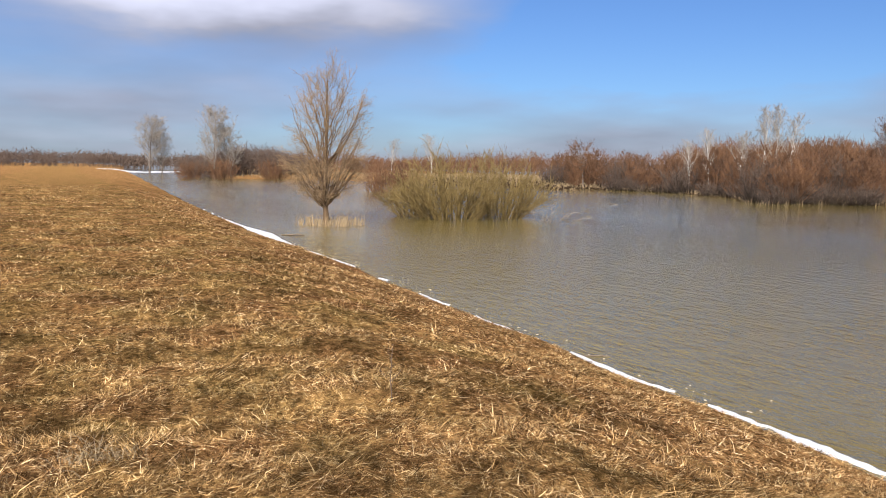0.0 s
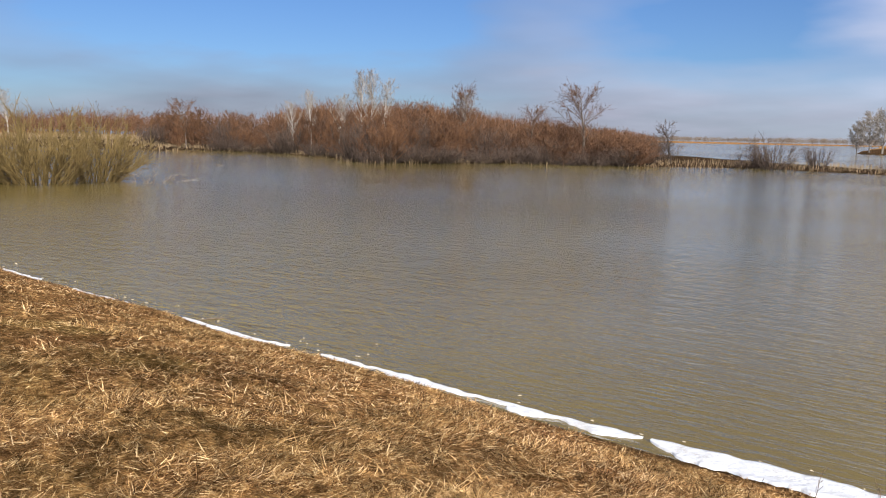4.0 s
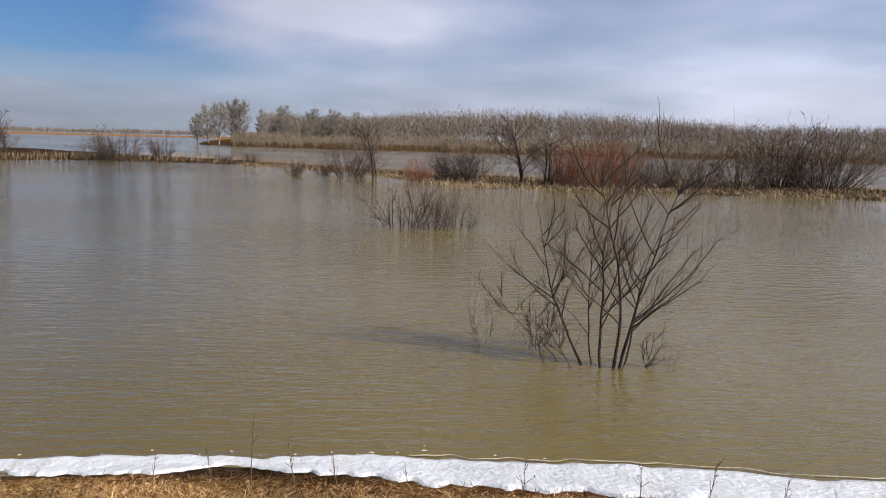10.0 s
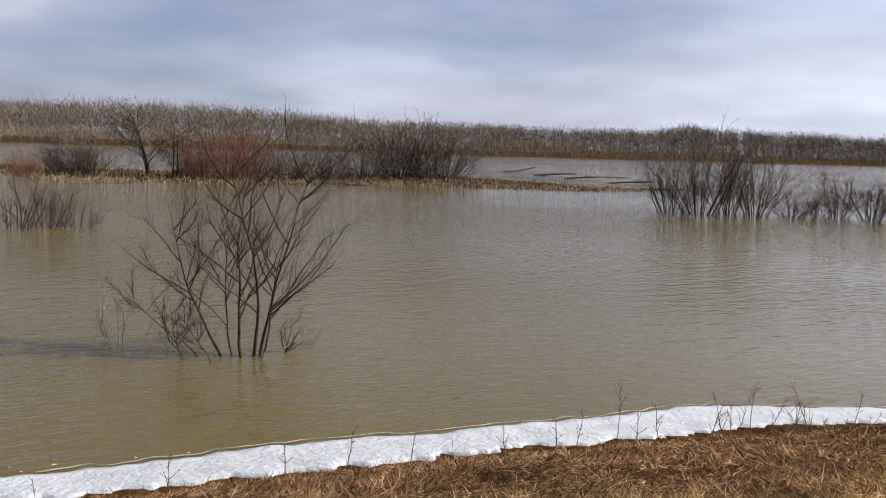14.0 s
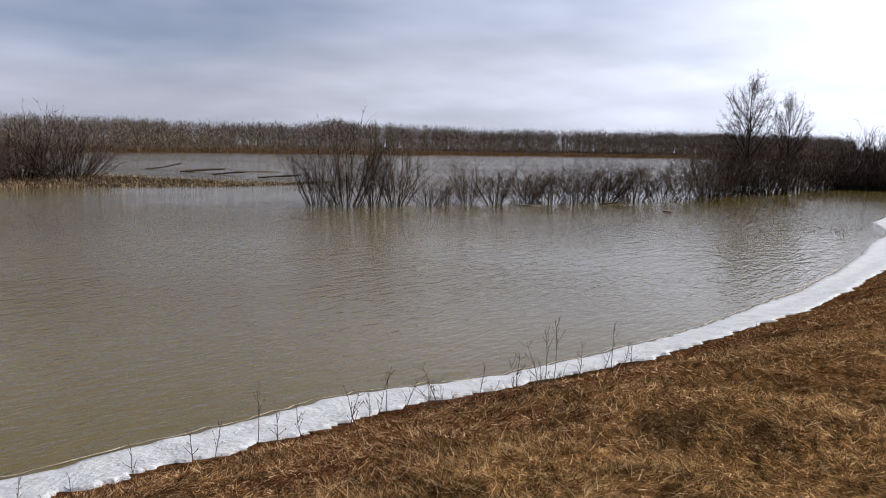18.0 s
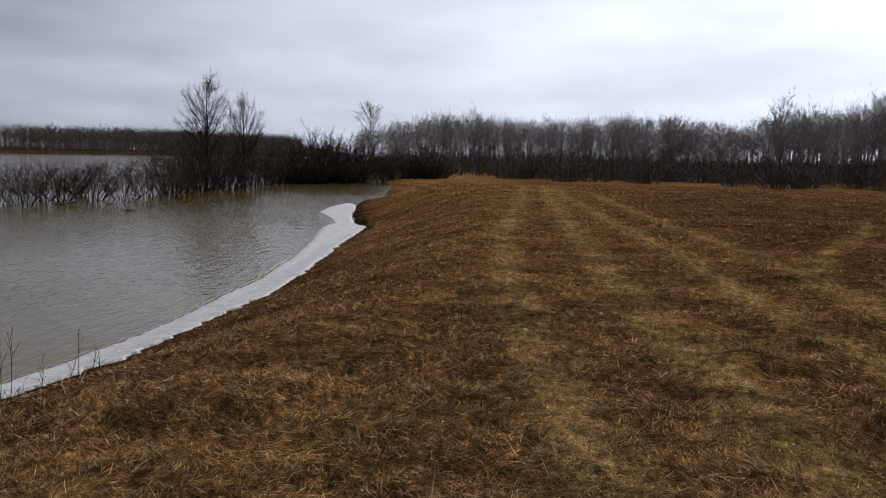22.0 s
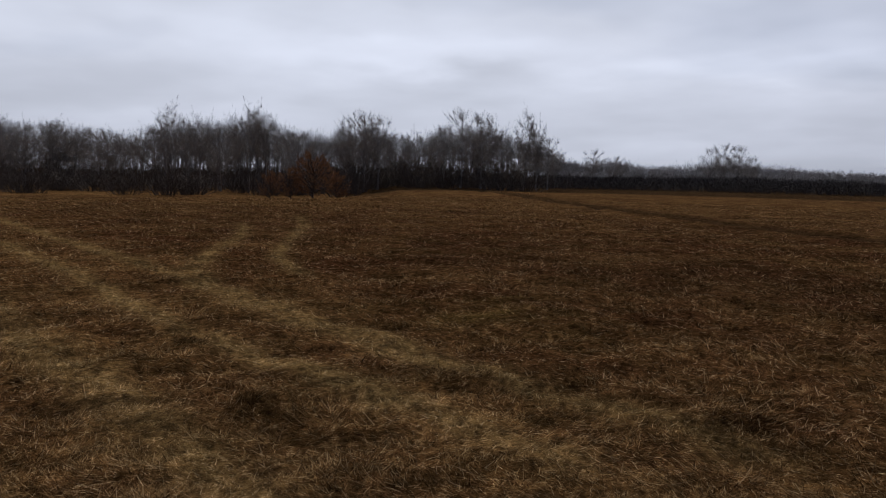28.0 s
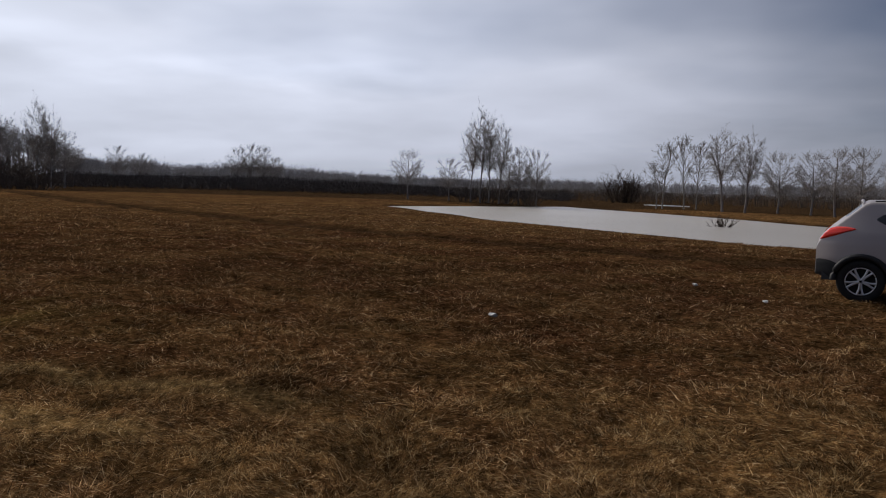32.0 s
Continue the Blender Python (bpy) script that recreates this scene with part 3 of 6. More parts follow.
def tree(name, seed, height, girth, bark_m, twig_m, label, category="tree", limbs=26, clear=0.25, spread=0.32, angle=0.8, lift=0.12,
         shoots=9, sprays=4, twig_r=0.012, stems=1, group="", kind="", limb_m=None, far=False, egg=0.0):
    """A bare tree: trunk or trunks, limbs, and a crown of fine twigs."""
    rnd = random.Random(seed)
    top = tagged(new(name), label, category, group, kind)
    trunk, limb, fine = Twigs(), Twigs(), Twigs()
    for s in range(stems):
        lean = Vector((rnd.gauss(0, 0.05), rnd.gauss(0, 0.05), 1)) if stems == 1 else Vector((rnd.uniform(-0.35, 0.35), rnd.uniform(-0.35, 0.35), 1))
        h = height * (1 if s == 0 else rnd.uniform(0.7, 0.95))
        base = Vector((0, 0, -0.25)) if stems == 1 else Vector((rnd.uniform(-0.25, 0.25), rnd.uniform(-0.25, 0.25), -0.25))
        pts = bough(rnd, base, lean, h * 0.97, 9, 0.045, 0.05)
        g = girth if s == 0 else girth * 0.7
        trunk.tube(pts, [g * (1.25 if i == 0 else 1) * (1 - i / 9.5) ** 0.9 + 0.006 for i in range(10)], 7)
        for j in range(limbs // stems):
            k = clear + (1 - clear) * ((j + rnd.random()) / (limbs // stems)) ** 0.85
            p, d = along(pts, min(k, 0.985))
            prof = math.sin(math.pi * min(1, max(0.06, (k - clear) / (1 - clear)) * 0.85 + 0.15)) ** 0.7
            ln = h * spread * (0.45 + 0.65 * prof) * rnd.uniform(0.7, 1.15) * (1 - egg * max(0, (k - clear) / (1 - clear))) * (min(1, 0.5 + 1.6 * (k - clear) / (1 - clear)) if egg else 1)
            way = sideways(rnd, d, angle * rnd.uniform(0.7, 1.2))
            way.z = abs(way.z) * 0.9 + 0.15
            bp = bough(rnd, p, way, ln, 6, 0.13, lift)
            r0 = max(g * (1 - k) * 0.42, twig_r * 1.6)
            limb.tube(bp, [r0 * (1 - i / 7) + twig_r * 0.5 for i in range(7)], 4)
            for _ in range(shoots):
                k2 = rnd.uniform(0.18, 1.0) ** 0.8
                q, e = along(bp, min(k2, 0.99))
                sp = bough(rnd, q, sideways(rnd, e, rnd.uniform(0.35, 0.95)), ln * rnd.uniform(0.18, 0.42), 3, 0.16, lift * 0.9)
                if far:
                    fine.spike(sp[0], sp[2], twig_r * 1.3)
                    fine.hair(sp[1].lerp(sp[2], 0.5), sp[3], twig_r, rnd.uniform(0, 3))
                else:
                    fine.tube(sp, [twig_r * 1.1, twig_r * 0.9, twig_r * 0.7, twig_r * 0.35])
                for _ in range(sprays):
                    q2, e2 = along(sp, rnd.uniform(0.15, 0.99))
                    tp = bough(rnd, q2, sideways(rnd, e2, rnd.uniform(0.3, 0.8)), ln * rnd.uniform(0.07, 0.2), 2, 0.15, lift * 0.5)
                    if far:
                        fine.hair(tp[0], tp[2], twig_r * 0.95, rnd.uniform(0, 3))
                    else:
                        fine.spike(tp[0], tp[2], twig_r * 0.8)
    part("trunk", trunk.mesh("trunk", bark_m), top)
    crown = part("crown", limb.mesh("crown", limb_m or bark_m), top)
    part("brushwood", fine.mesh("brushwood", twig_m), crown)
    return top


def crowned(name, seed, height, girth, bark_m, twig_m, label, category="tree", wide=0.3, low=0.18, limbs=60, shoots=10, sprays=6, twig_r=0.012, group="", limb_m=None, far=False, rise=0.9):
    """A bare tree whose limbs climb from the trunk and fill a rounded, uneven crown."""
    rnd = random.Random(seed)
    top = tagged(new(name), label, category, group)
    trunk, limb, fine = Twigs(), Twigs(), Twigs()
    pts = bough(rnd, Vector((0, 0, -0.25)), Vector((rnd.gauss(0, 0.03), rnd.gauss(0, 0.03), 1)), height * 0.86, 9, 0.035, 0.04)
    trunk.tube(pts, [girth * (1.3 if i == 0 else 1) * (1 - i / 9.6) ** 0.9 + 0.006 for i in range(10)], 7)
    half = height * (1 - low) / 2
    centre = Vector((0, 0, height - half))
    for j in range(limbs):
        a, c = j * 2.4 + rnd.gauss(0, 0.3), rnd.uniform(-0.9, 0.97)
        flat = math.sqrt(1 - c * c) * (1 - 0.18 * c)
        reach = rnd.uniform(0.62, 0.93)
        goal = centre + Vector((math.cos(a) * flat * wide * height, math.sin(a) * flat * wide * height, c * half)) * reach
        foot = min(0.80 * height, max(low * height * rnd.uniform(0.7, 1.2), goal.z - math.hypot(goal.x, goal.y) * rise * rnd.uniform(0.8, 1.5) - 0.04 * height))
        p, d = along(pts, min(0.97, (foot + 0.25) / (height * 0.86)))
        ctrl = p.lerp(goal, 0.5) + Vector((0, 0, -0.04 * height)) + Vector((rnd.gauss(0, 0.02), rnd.gauss(0, 0.02), rnd.gauss(0, 0.02))) * height
        bp = []
        for i in range(8):
            k = i / 7
            q = p * (1 - k) ** 2 + ctrl * 2 * k * (1 - k) + goal * k * k
            bp.append(q + Vector((rnd.gauss(0, 0.006), rnd.gauss(0, 0.006), rnd.gauss(0, 0.006))) * height * (0 if i == 0 else 1))
        r0 = max(girth * (1 - foot / height) * 0.34, twig_r * 1.7)
        limb.tube(bp, [r0 * (1 - i / 8) + twig_r * 0.6 for i in range(8)], 4)
        for _ in range(shoots):
            q, e = along(bp, min(0.99, rnd.uniform(0.22, 1.0) ** 0.75))
            out = (q - centre).normalized()
            way = e * 0.7 + out * 0.5 + Vector((rnd.gauss(0, 0.6), rnd.gauss(0, 0.6), rnd.gauss(0.08, 0.45)))
            sp = bough(rnd, q, way, height * rnd.uniform(0.05, 0.12), 3, 0.14, 0.06)
            if far:
                fine.spike(sp[0], sp[2], twig_r * 1.3)
                fine.hair(sp[1].lerp(sp[2], 0.5), sp[3], twig_r, rnd.uniform(0, 3))
            else:
                fine.tube(sp, [twig_r * 1.1, twig_r * 0.9, twig_r * 0.7, twig_r * 0.35])
            for _ in range(sprays):
                q2, e2 = along(sp, rnd.uniform(0.15, 0.99))
                tp = bough(rnd, q2, sideways(rnd, e2, rnd.uniform(0.35, 1.0)), height * rnd.uniform(0.022, 0.052), 2, 0.14, 0.03)
                if far:
                    fine.hair(tp[0], tp[2], twig_r * 0.95, rnd.uniform(0, 3))
                else:
                    fine.spike(tp[0], tp[2], twig_r * 0.8)
    part("trunk", trunk.mesh("trunk", bark_m), top)
    crown = part("crown", limb.mesh("crown", limb_m or bark_m), top)
    part("brushwood", fine.mesh("brushwood", twig_m), crown)
    return top


def bush(name, seed, height, width, stem_m, twig_m, label, category="bush", stems=26, shoots=9, sprays=3, stem_r=0.02, twig_r=0.007, fan=0.9, lift=0.06, group="", near=False):
    """A many-stemmed bare shrub that fans out from its foot."""
    rnd = random.Random(seed)
    top = tagged(new(name), label, category, group)
    main, fine = Twigs(), Twigs()
    for _ in range(stems):
        a, q = rnd.uniform(0, 6.2832), rnd.random() ** 0.6
        foot = Vector((math.cos(a) * q * width * 0.28, math.sin(a) * q * width * 0.28, -0.3))
        way = Vector((math.cos(a) * q * fan, math.sin(a) * q * fan, 1.0)) + Vector((rnd.gauss(0, 0.15), rnd.gauss(0, 0.15), 0))
        ln = (height + 0.3) * rnd.uniform(0.65, 1.05) * (1.0 - 0.15 * q)
        pts = bough(rnd, foot, way, ln, 6, 0.09, lift)
        r = stem_r * rnd.uniform(0.6, 1.2)
        main.tube(pts, [r * (1 - i / 7.2) + twig_r * 0.3 for i in range(7)], 4)
        for _ in range(shoots):
            k = rnd.uniform(0.2, 0.97)
            p, d = along(pts, k)
            sp = bough(rnd, p, sideways(rnd, d, rnd.uniform(0.3, 0.8)), ln * rnd.uniform(0.15, 0.38), 3, 0.12, lift)
            if near:
                fine.tube(sp, [twig_r * 1.15, twig_r, twig_r * 0.75, twig_r * 0.35])
            else:
                fine.spike(sp[0], sp[2], twig_r * 1.35)
                fine.hair(sp[1].lerp(sp[2], 0.5), sp[3], twig_r, rnd.uniform(0, 3))
            for _ in range(sprays):
                p2, d2 = along(sp, rnd.uniform(0.15, 0.98))
                tp = bough(rnd, p2, sideways(rnd, d2, rnd.uniform(0.3, 0.8)), ln * rnd.uniform(0.06, 0.16), 2, 0.12, lift)
                if near:
                    fine.spike(tp[0], tp[2], twig_r * 0.85)
                else:
                    fine.hair(tp[0], tp[2], twig_r, rnd.uniform(0, 3))
    part("branchwork", main.mesh("branchwork", stem_m), top)
    part("brushwood", fine.mesh("brushwood", twig_m), top)
    return top


def stand(ob, az, dist, z=None, turn=0.0, size=1.0, wide=None):
    """Put a thing on the ground, or at z, by bearing and distance."""
    x, y = spot(az, dist)
    ob.location = (x, y, max(height_at(x, y), WATER_Z) if z is None else z)
    ob.rotation_euler = (0, 0, turn)
    ob.scale = (wide or size, wide or size, size)
    return ob


def again(ob, az, dist, turn, size=1.0, wide=None, z=None, label=""):
    """Another of a kind at its own place."""
    x, y = spot(az, dist)
    c = copy_thing(ob, Matrix.Identity(4))
    c.location = (x, y, max(height_at(x, y), WATER_Z) if z is None else z)
    c.rotation_euler, c.scale = (0, 0, turn), (wide or size, wide or size, size)
    if label:
        c["label"] = label
    return c


def woods(name, label, material, az0, az1, d0, d1, n, profile, seed, strokes=20, spread=0.28, bough_w=0.05, low=0.06, even=0.62, thin=0.5, poly=None, band=(1, 30), lump=14.0):
    """A far wood that nobody could count: slim trunks with upward strokes of twigs, as one object."""
    r = np.random.RandomState(seed)
    az, d = r.uniform(az0, az1, n * (12 if poly else 1)), np.sqrt(r.uniform(d0 * d0, d1 * d1, n * (12 if poly else 1)))
    if poly:
        k = inside(poly, -d * np.sin(np.radians(az)), d * np.cos(np.radians(az)))
        k = (k > band[0]) & (k < band[1])
        az, d = az[k][:n], d[k][:n]
        n = len(az)
    pa, pe = np.array(sorted(profile)).T
    x, y = -d * np.sin(np.radians(az)), d * np.cos(np.radians(az))
    z = np.maximum(ground_z(x, y), WATER_Z - 0.2)
    h = (EYE + d * np.tan(np.radians(np.interp(az, pa, pe))) - z) * np.clip(0.5 * (even + 1.0) + 0.5 * (1.0 - even) * (1.6 * wobble(x, y, lump, seed) + r.normal(0, 0.45, n)), even * 0.8, 1.06)
    h = np.maximum(h, 0.8)
    base = np.stack([x, y, z - 0.2], -1)
    v, f = [], []
    # trunks: three-sided, tapering
    lean = r.normal(0, 0.05, (n, 2)) * h[:, None]
    tip = base + np.stack([lean[:, 0], lean[:, 1], h * 0.75 + 0.1], -1)
    rad = 0.013 * h + 0.01
    for k in range(3):
        off = np.stack([np.cos(k * 2.094) * rad, np.sin(k * 2.094) * rad, 0 * rad], -1)
        v.append(base + off)
    v.append(tip)
    one = np.arange(n)
    for k in range(3):
        f.append(np.stack([one + k * n, one + (k + 1) % 3 * n, one + 3 * n], -1))
    count = 4 * n
    # a few limbs fork off each trunk, and the uneven round crown is filled with fine twigs that point out and up
    half = h * (1 - low) * 0.5
    mid = base + np.stack([lean[:, 0] * 0.6, lean[:, 1] * 0.6, h - half + 0.1], -1)
    girth = h * spread * r.uniform(0.8, 1.35, n)
    lobes = r.uniform(0, 6.2832, (3, n))

    def stroke(start, end, way, width):
        nonlocal count
        side = np.cross(way, r.normal(0, 1, (n, 3)))
        side *= (width / np.maximum(1e-6, np.linalg.norm(side, axis=1)))[:, None]
        v.extend([start - side, start + side, end])
        f.append(np.stack([count + one, count + n + one, count + 2 * n + one], -1))
        count += 3 * n

    for _ in range(5):
        a = r.uniform(0, 6.2832, n)
        start = base + (tip - base) * r.uniform(0.25, 0.8, n)[:, None]
        way = np.stack([np.cos(a) * girth * 0.75, np.sin(a) * girth * 0.75, half * r.uniform(0.4, 0.9, n)], -1)
        end = start + way
        end[:, 2] = np.minimum(end[:, 2], base[:, 2] + h * 0.95)
        stroke(start, end, way, 0.004 * h + bough_w * 0.15)
    for _ in range(int(strokes * 1.9)):
        a, c = r.uniform(0, 6.2832, n), r.uniform(-1, 1, n)
        q = r.uniform(0.02, 1.0, n) ** 0.42
        q = q * (0.86 + 0.10 * np.sin(2 * a + lobes[0]) + 0.08 * np.sin(3 * a + 4 * c + lobes[1]))
        flat = np.sqrt(1 - c * c)
        out = np.stack([np.cos(a) * flat, np.sin(a) * flat, c], -1)
        end = mid + out * np.stack([girth, girth, half * 1.06], -1) * q[:, None]
        way = out * 0.75 + r.normal(0, 0.3, (n, 3)) + np.array([0, 0, 0.55])
        way /= np.linalg.norm(way, axis=1)[:, None]
        start = end - way * (h * r.uniform(0.05, 0.14, n))[:, None]
        start[:, 2] = np.maximum(start[:, 2], z)
        stroke(start, end, way, bough_w * 0.36 * r.uniform(thin, 1.6, n))
    me = mesh_from(name, np.concatenate(v), np.concatenate(f), material, False)
    return tagged(new(name, me), label, "woods", kind="stuff")


def reeds(name, label, material, xs, ys, seed, tall=0.6, width=0.02, lean=0.35):
    """Dead reeds and grass as one object, a bent blade at each place."""
    r = np.random.RandomState(seed)
    n = len(xs)
    z = np.maximum(ground_z(xs, ys), WATER_Z - 0.15)
    base = np.stack([xs, ys, z - 0.03], -1)
    a, h = r.uniform(0, 6.2832, n), tall * r.uniform(0.45, 1.2, n)
    away = np.stack([np.cos(a), np.sin(a), 0 * a], -1) * (np.abs(r.normal(0, lean, n)) * h)[:, None]
    b = a + r.normal(1.57, 0.5, n)
    side = np.stack([np.cos(b), np.sin(b), 0 * b], -1) * (width * r.uniform(0.5, 1.3, n))[:, None]
    mid = base + away * 0.35 + np.stack([0 * h, 0 * h, h * 0.6], -1)
    end = base + away + np.stack([0 * h, 0 * h, h * r.uniform(0.75, 1.0, n)], -1)
    v = np.concatenate([base - side, base + side, mid - side * 0.7, mid + side * 0.7, end])
    one = np.arange(n)
    f = np.concatenate([np.stack([one, one + n, one + 3 * n], -1), np.stack([one, one + 3 * n, one + 2 * n], -1), np.stack([one + 2 * n, one + 3 * n, one + 4 * n], -1)])
    return tagged(new(name, mesh_from(name, v, f, material, False)), label, "reeds", kind="stuff")

# ---- the flooded bank: willow, shrubs and sapling ----

willow = stand(crowned("willow_tree", 14, 8.85, 0.15, M["bark_tan"], M["twig_tan"], "tall bare tan willow standing in the flood water",
                       wide=0.275, low=0.12, limbs=84, shoots=14, sprays=9, twig_r=0.0065, rise=1.5), 72.95, 43.3, WATER_Z)
olive = stand(bush("willow_bush", 21, 3.3, 5.2, M["twig_olive"], M["twig_olive"], "broad olive-green willow bush standing in flood water",
                   stems=100, shoots=10, sprays=3, stem_r=0.034, twig_r=0.013, fan=1.05, near=True, lift=0.03), 64.2, 48.6, WATER_Z, size=1.22, wide=1.15)
again(olive, 61.0, 50.2, 2.0, 1.15, 1.0, WATER_Z)
again(olive, 66.6, 50.5, 4.0, 0.85, 0.8, WATER_Z)
fallen = stand(bush("drooping_branch", 23, 1.7, 3.0, M["bark"], M["twig"], "bare drooping branches trailing in the water beside the bush", "branch", stems=12, shoots=7, fan=2.6, near=True, lift=-0.08, twig_r=0.012), 57.6, 49.5, WATER_Z)


def sapling_tree():
    """A young tree with three slim stems that fork and spread widely."""
    r = random.Random(6)
    top = tagged(new("sapling"), "young bare dark sapling with forked stems growing out of brown water", "tree")
    plan = ((0.10, 0.05, 3.1, 0.023, 0.05), (-0.02, -0.05, 3.0, 0.021, -0.10), (0.18, 0.02, 3.25, 0.022, 0.30), (-0.16, 0.0, 2.7, 0.017, -0.45), (0.14, -0.1, 2.8, 0.014, 0.16),
            (-0.08, 0.1, 2.5, 0.012, -0.28), (-0.42, 0.15, 1.7, 0.009, -0.6), (-0.62, 0.0, 1.1, 0.008, -0.5), (-0.30, -0.2, 1.2, 0.008, -0.3), (0.42, 0.2, 0.9, 0.008, 0.7))
    for fx, fy, ln, g, tilt in plan:
        stem, fine, limbs = Twigs(), Twigs(), []
        pts = bough(r, Vector((fx, fy, -0.3)), Vector((tilt * 0.9, r.uniform(-0.12, 0.12), 1.0)), ln, 12, 0.085, 0.01)
        stem.tube(pts, [g * 1.05 * (1 - i / 12.5) ** 1.1 + 0.0022 for i in range(13)], 5)
        for j in range(11 if ln > 2 else 7):
            k = r.uniform(0.25, 0.92)
            p, d = along(pts, k)
            out = (1 if (j + (tilt < 0)) % 3 else -1) * r.uniform(0.45, 1.0)
            way = d + Vector((out, r.uniform(-0.5, 0.5), 0))
            bp = bough(r, p, way, ln * r.uniform(0.25, 0.52) * (1.15 - k * 0.6), 7, 0.11, 0.06)
            limb = Twigs()
            limb.tube(bp, [g * 0.42 * (1 - i / 8) + 0.0024 for i in range(8)], 4)
            limbs.append(limb)
            for _ in range(11):
                q, e = along(bp, r.uniform(0.15, 0.99))
                tp = bough(r, q, sideways(r, e, r.uniform(0.3, 0.75)), ln * r.uniform(0.05, 0.2), 4, 0.11, 0.06)
                fine.tube(tp, [0.0042, 0.0036, 0.003, 0.0024, 0.0014])
        st = part("stem", stem.mesh("stem", M["bark_dark"]), top)
        for limb in limbs:
            part("branch", limb.mesh("branch", M["bark_dark"]), st)
        part("brushwood", fine.mesh("brushwood", M["twig_dark"]), st)
    return top


sapling = stand(sapling_tree(), -17.2, 11.35, WATER_Z, turn=radians(-17), size=1.0, wide=1.05)
shrub = stand(bush("drowned_shrub", 33, 1.5, 1.5, M["bark_dark"], M["twig_dark"], "low bare shrub half drowned in the flood", stems=18, shoots=10, stem_r=0.016, twig_r=0.006, fan=0.95, near=True), -3.0, 29.2, WATER_Z, size=1.25, wide=1.2,)
again(shrub, -5.0, 28.6, 1.2, 1.1, 0.9, WATER_Z)
again(shrub, -6.6, 28.9, 2.9, 0.8, 0.8, WATER_Z)
sprig = stand(bush("drowned_sprig", 37, 1.0, 0.5, M["twig"], M["twig"], "pale thin sprig sticking out of the brown water", stems=6, shoots=9, stem_r=0.008, twig_r=0.003, fan=0.8, near=True), -9.1, 12.4, WATER_Z)
again(sprig, -12.5, 12.1, 2.0, 0.75, 0.9, WATER_Z)
again(sprig, -14.0, 12.3, 4.0, 0.85, 0.9, WATER_Z)
again(sprig, -21.5, 11.9, 1.0, 0.35, 0.6, WATER_Z)

# shrubs along the drowned spit
dark_bush = bush("dark_bush", 41, 3.0, 2.6, M["bark_dark"], M["twig_dark"], "dark bare bush on the drowned grassy spit", stems=44, shoots=9, sprays=4, stem_r=0.026, twig_r=0.011, fan=1.3, group="bushes on the spit")
stand(dark_bush, 16.2, 99, size=1.32)
red_bush = bush("red_bush", 43, 3.0, 3.2, M["twig_red"], M["twig_red"], "red-stemmed bare dogwood bush on the spit", stems=48, shoots=9, sprays=4, stem_r=0.02, twig_r=0.011, fan=0.9, group="bushes on the spit")
stand(red_bush, -15.8, 60, size=1.2)
for az, d, h, w in ((13.5, 101, 2.9, 0.75), (7.7, 95, 1.4, 0.6), (4.9, 67.5, 1.6, 0.55), (2.9, 71, 1.3, 0.5), (1.1, 68, 3.1, 1.0), (-6.0, 66, 2.5, 0.8), (-7.2, 64, 2.9, 1.25),
                   (-13.4, 63, 3.2, 0.8), (-20.1, 61, 2.9, 0.8), (-22.8, 62, 2.9, 1.0), (-25.4, 66, 3.2, 1.3), (-18.5, 64, 2.4, 0.9), (9.6, 97, 1.0, 0.5), (17.6, 100, 2.6, 1.0)):
    again(dark_bush, az, d, rnd_turn(az), h / 3.0, w * max(1.0, h / 3.2))
for az, d, h, w in ((-3.6, 62, 1.8, 0.6), (-17.3, 61.5, 3.2, 1.0), (-14.4, 61, 2.8, 0.8)):
    again(red_bush, az, d, rnd_turn(az), h / 3.0, w)
crab = tree("crooked_tree", 47, 4.3, 0.09, M["bark_dark"], M["twig_dark"], "crooked dark little tree on the spit", limbs=26, clear=0.12, spread=0.5, angle=1.05, lift=0.02, shoots=10, sprays=5, twig_r=0.011, stems=2, far=True)
stand(crab, -0.6, 69)
again(crab, -10.8, 63, 1.0, 1.08, 1.25)
again(crab, -12.6, 62.5, 2.2, 0.85, 1.0)
again(crab, 22.6, 100, 0.6, 1.1, 0.9)
broad = bush("broad_bush", 49, 4.6, 5.6, M["bark_dark"], M["twig_dark"], "broad leaning dark willow bush at the spit's end", stems=80, shoots=10, sprays=4, stem_r=0.03, twig_r=0.012, fan=1.5)
stand(broad, -27.6, 71, size=1.1)
again(broad, -30.4, 70, 2.0, 1.02, 1.1)

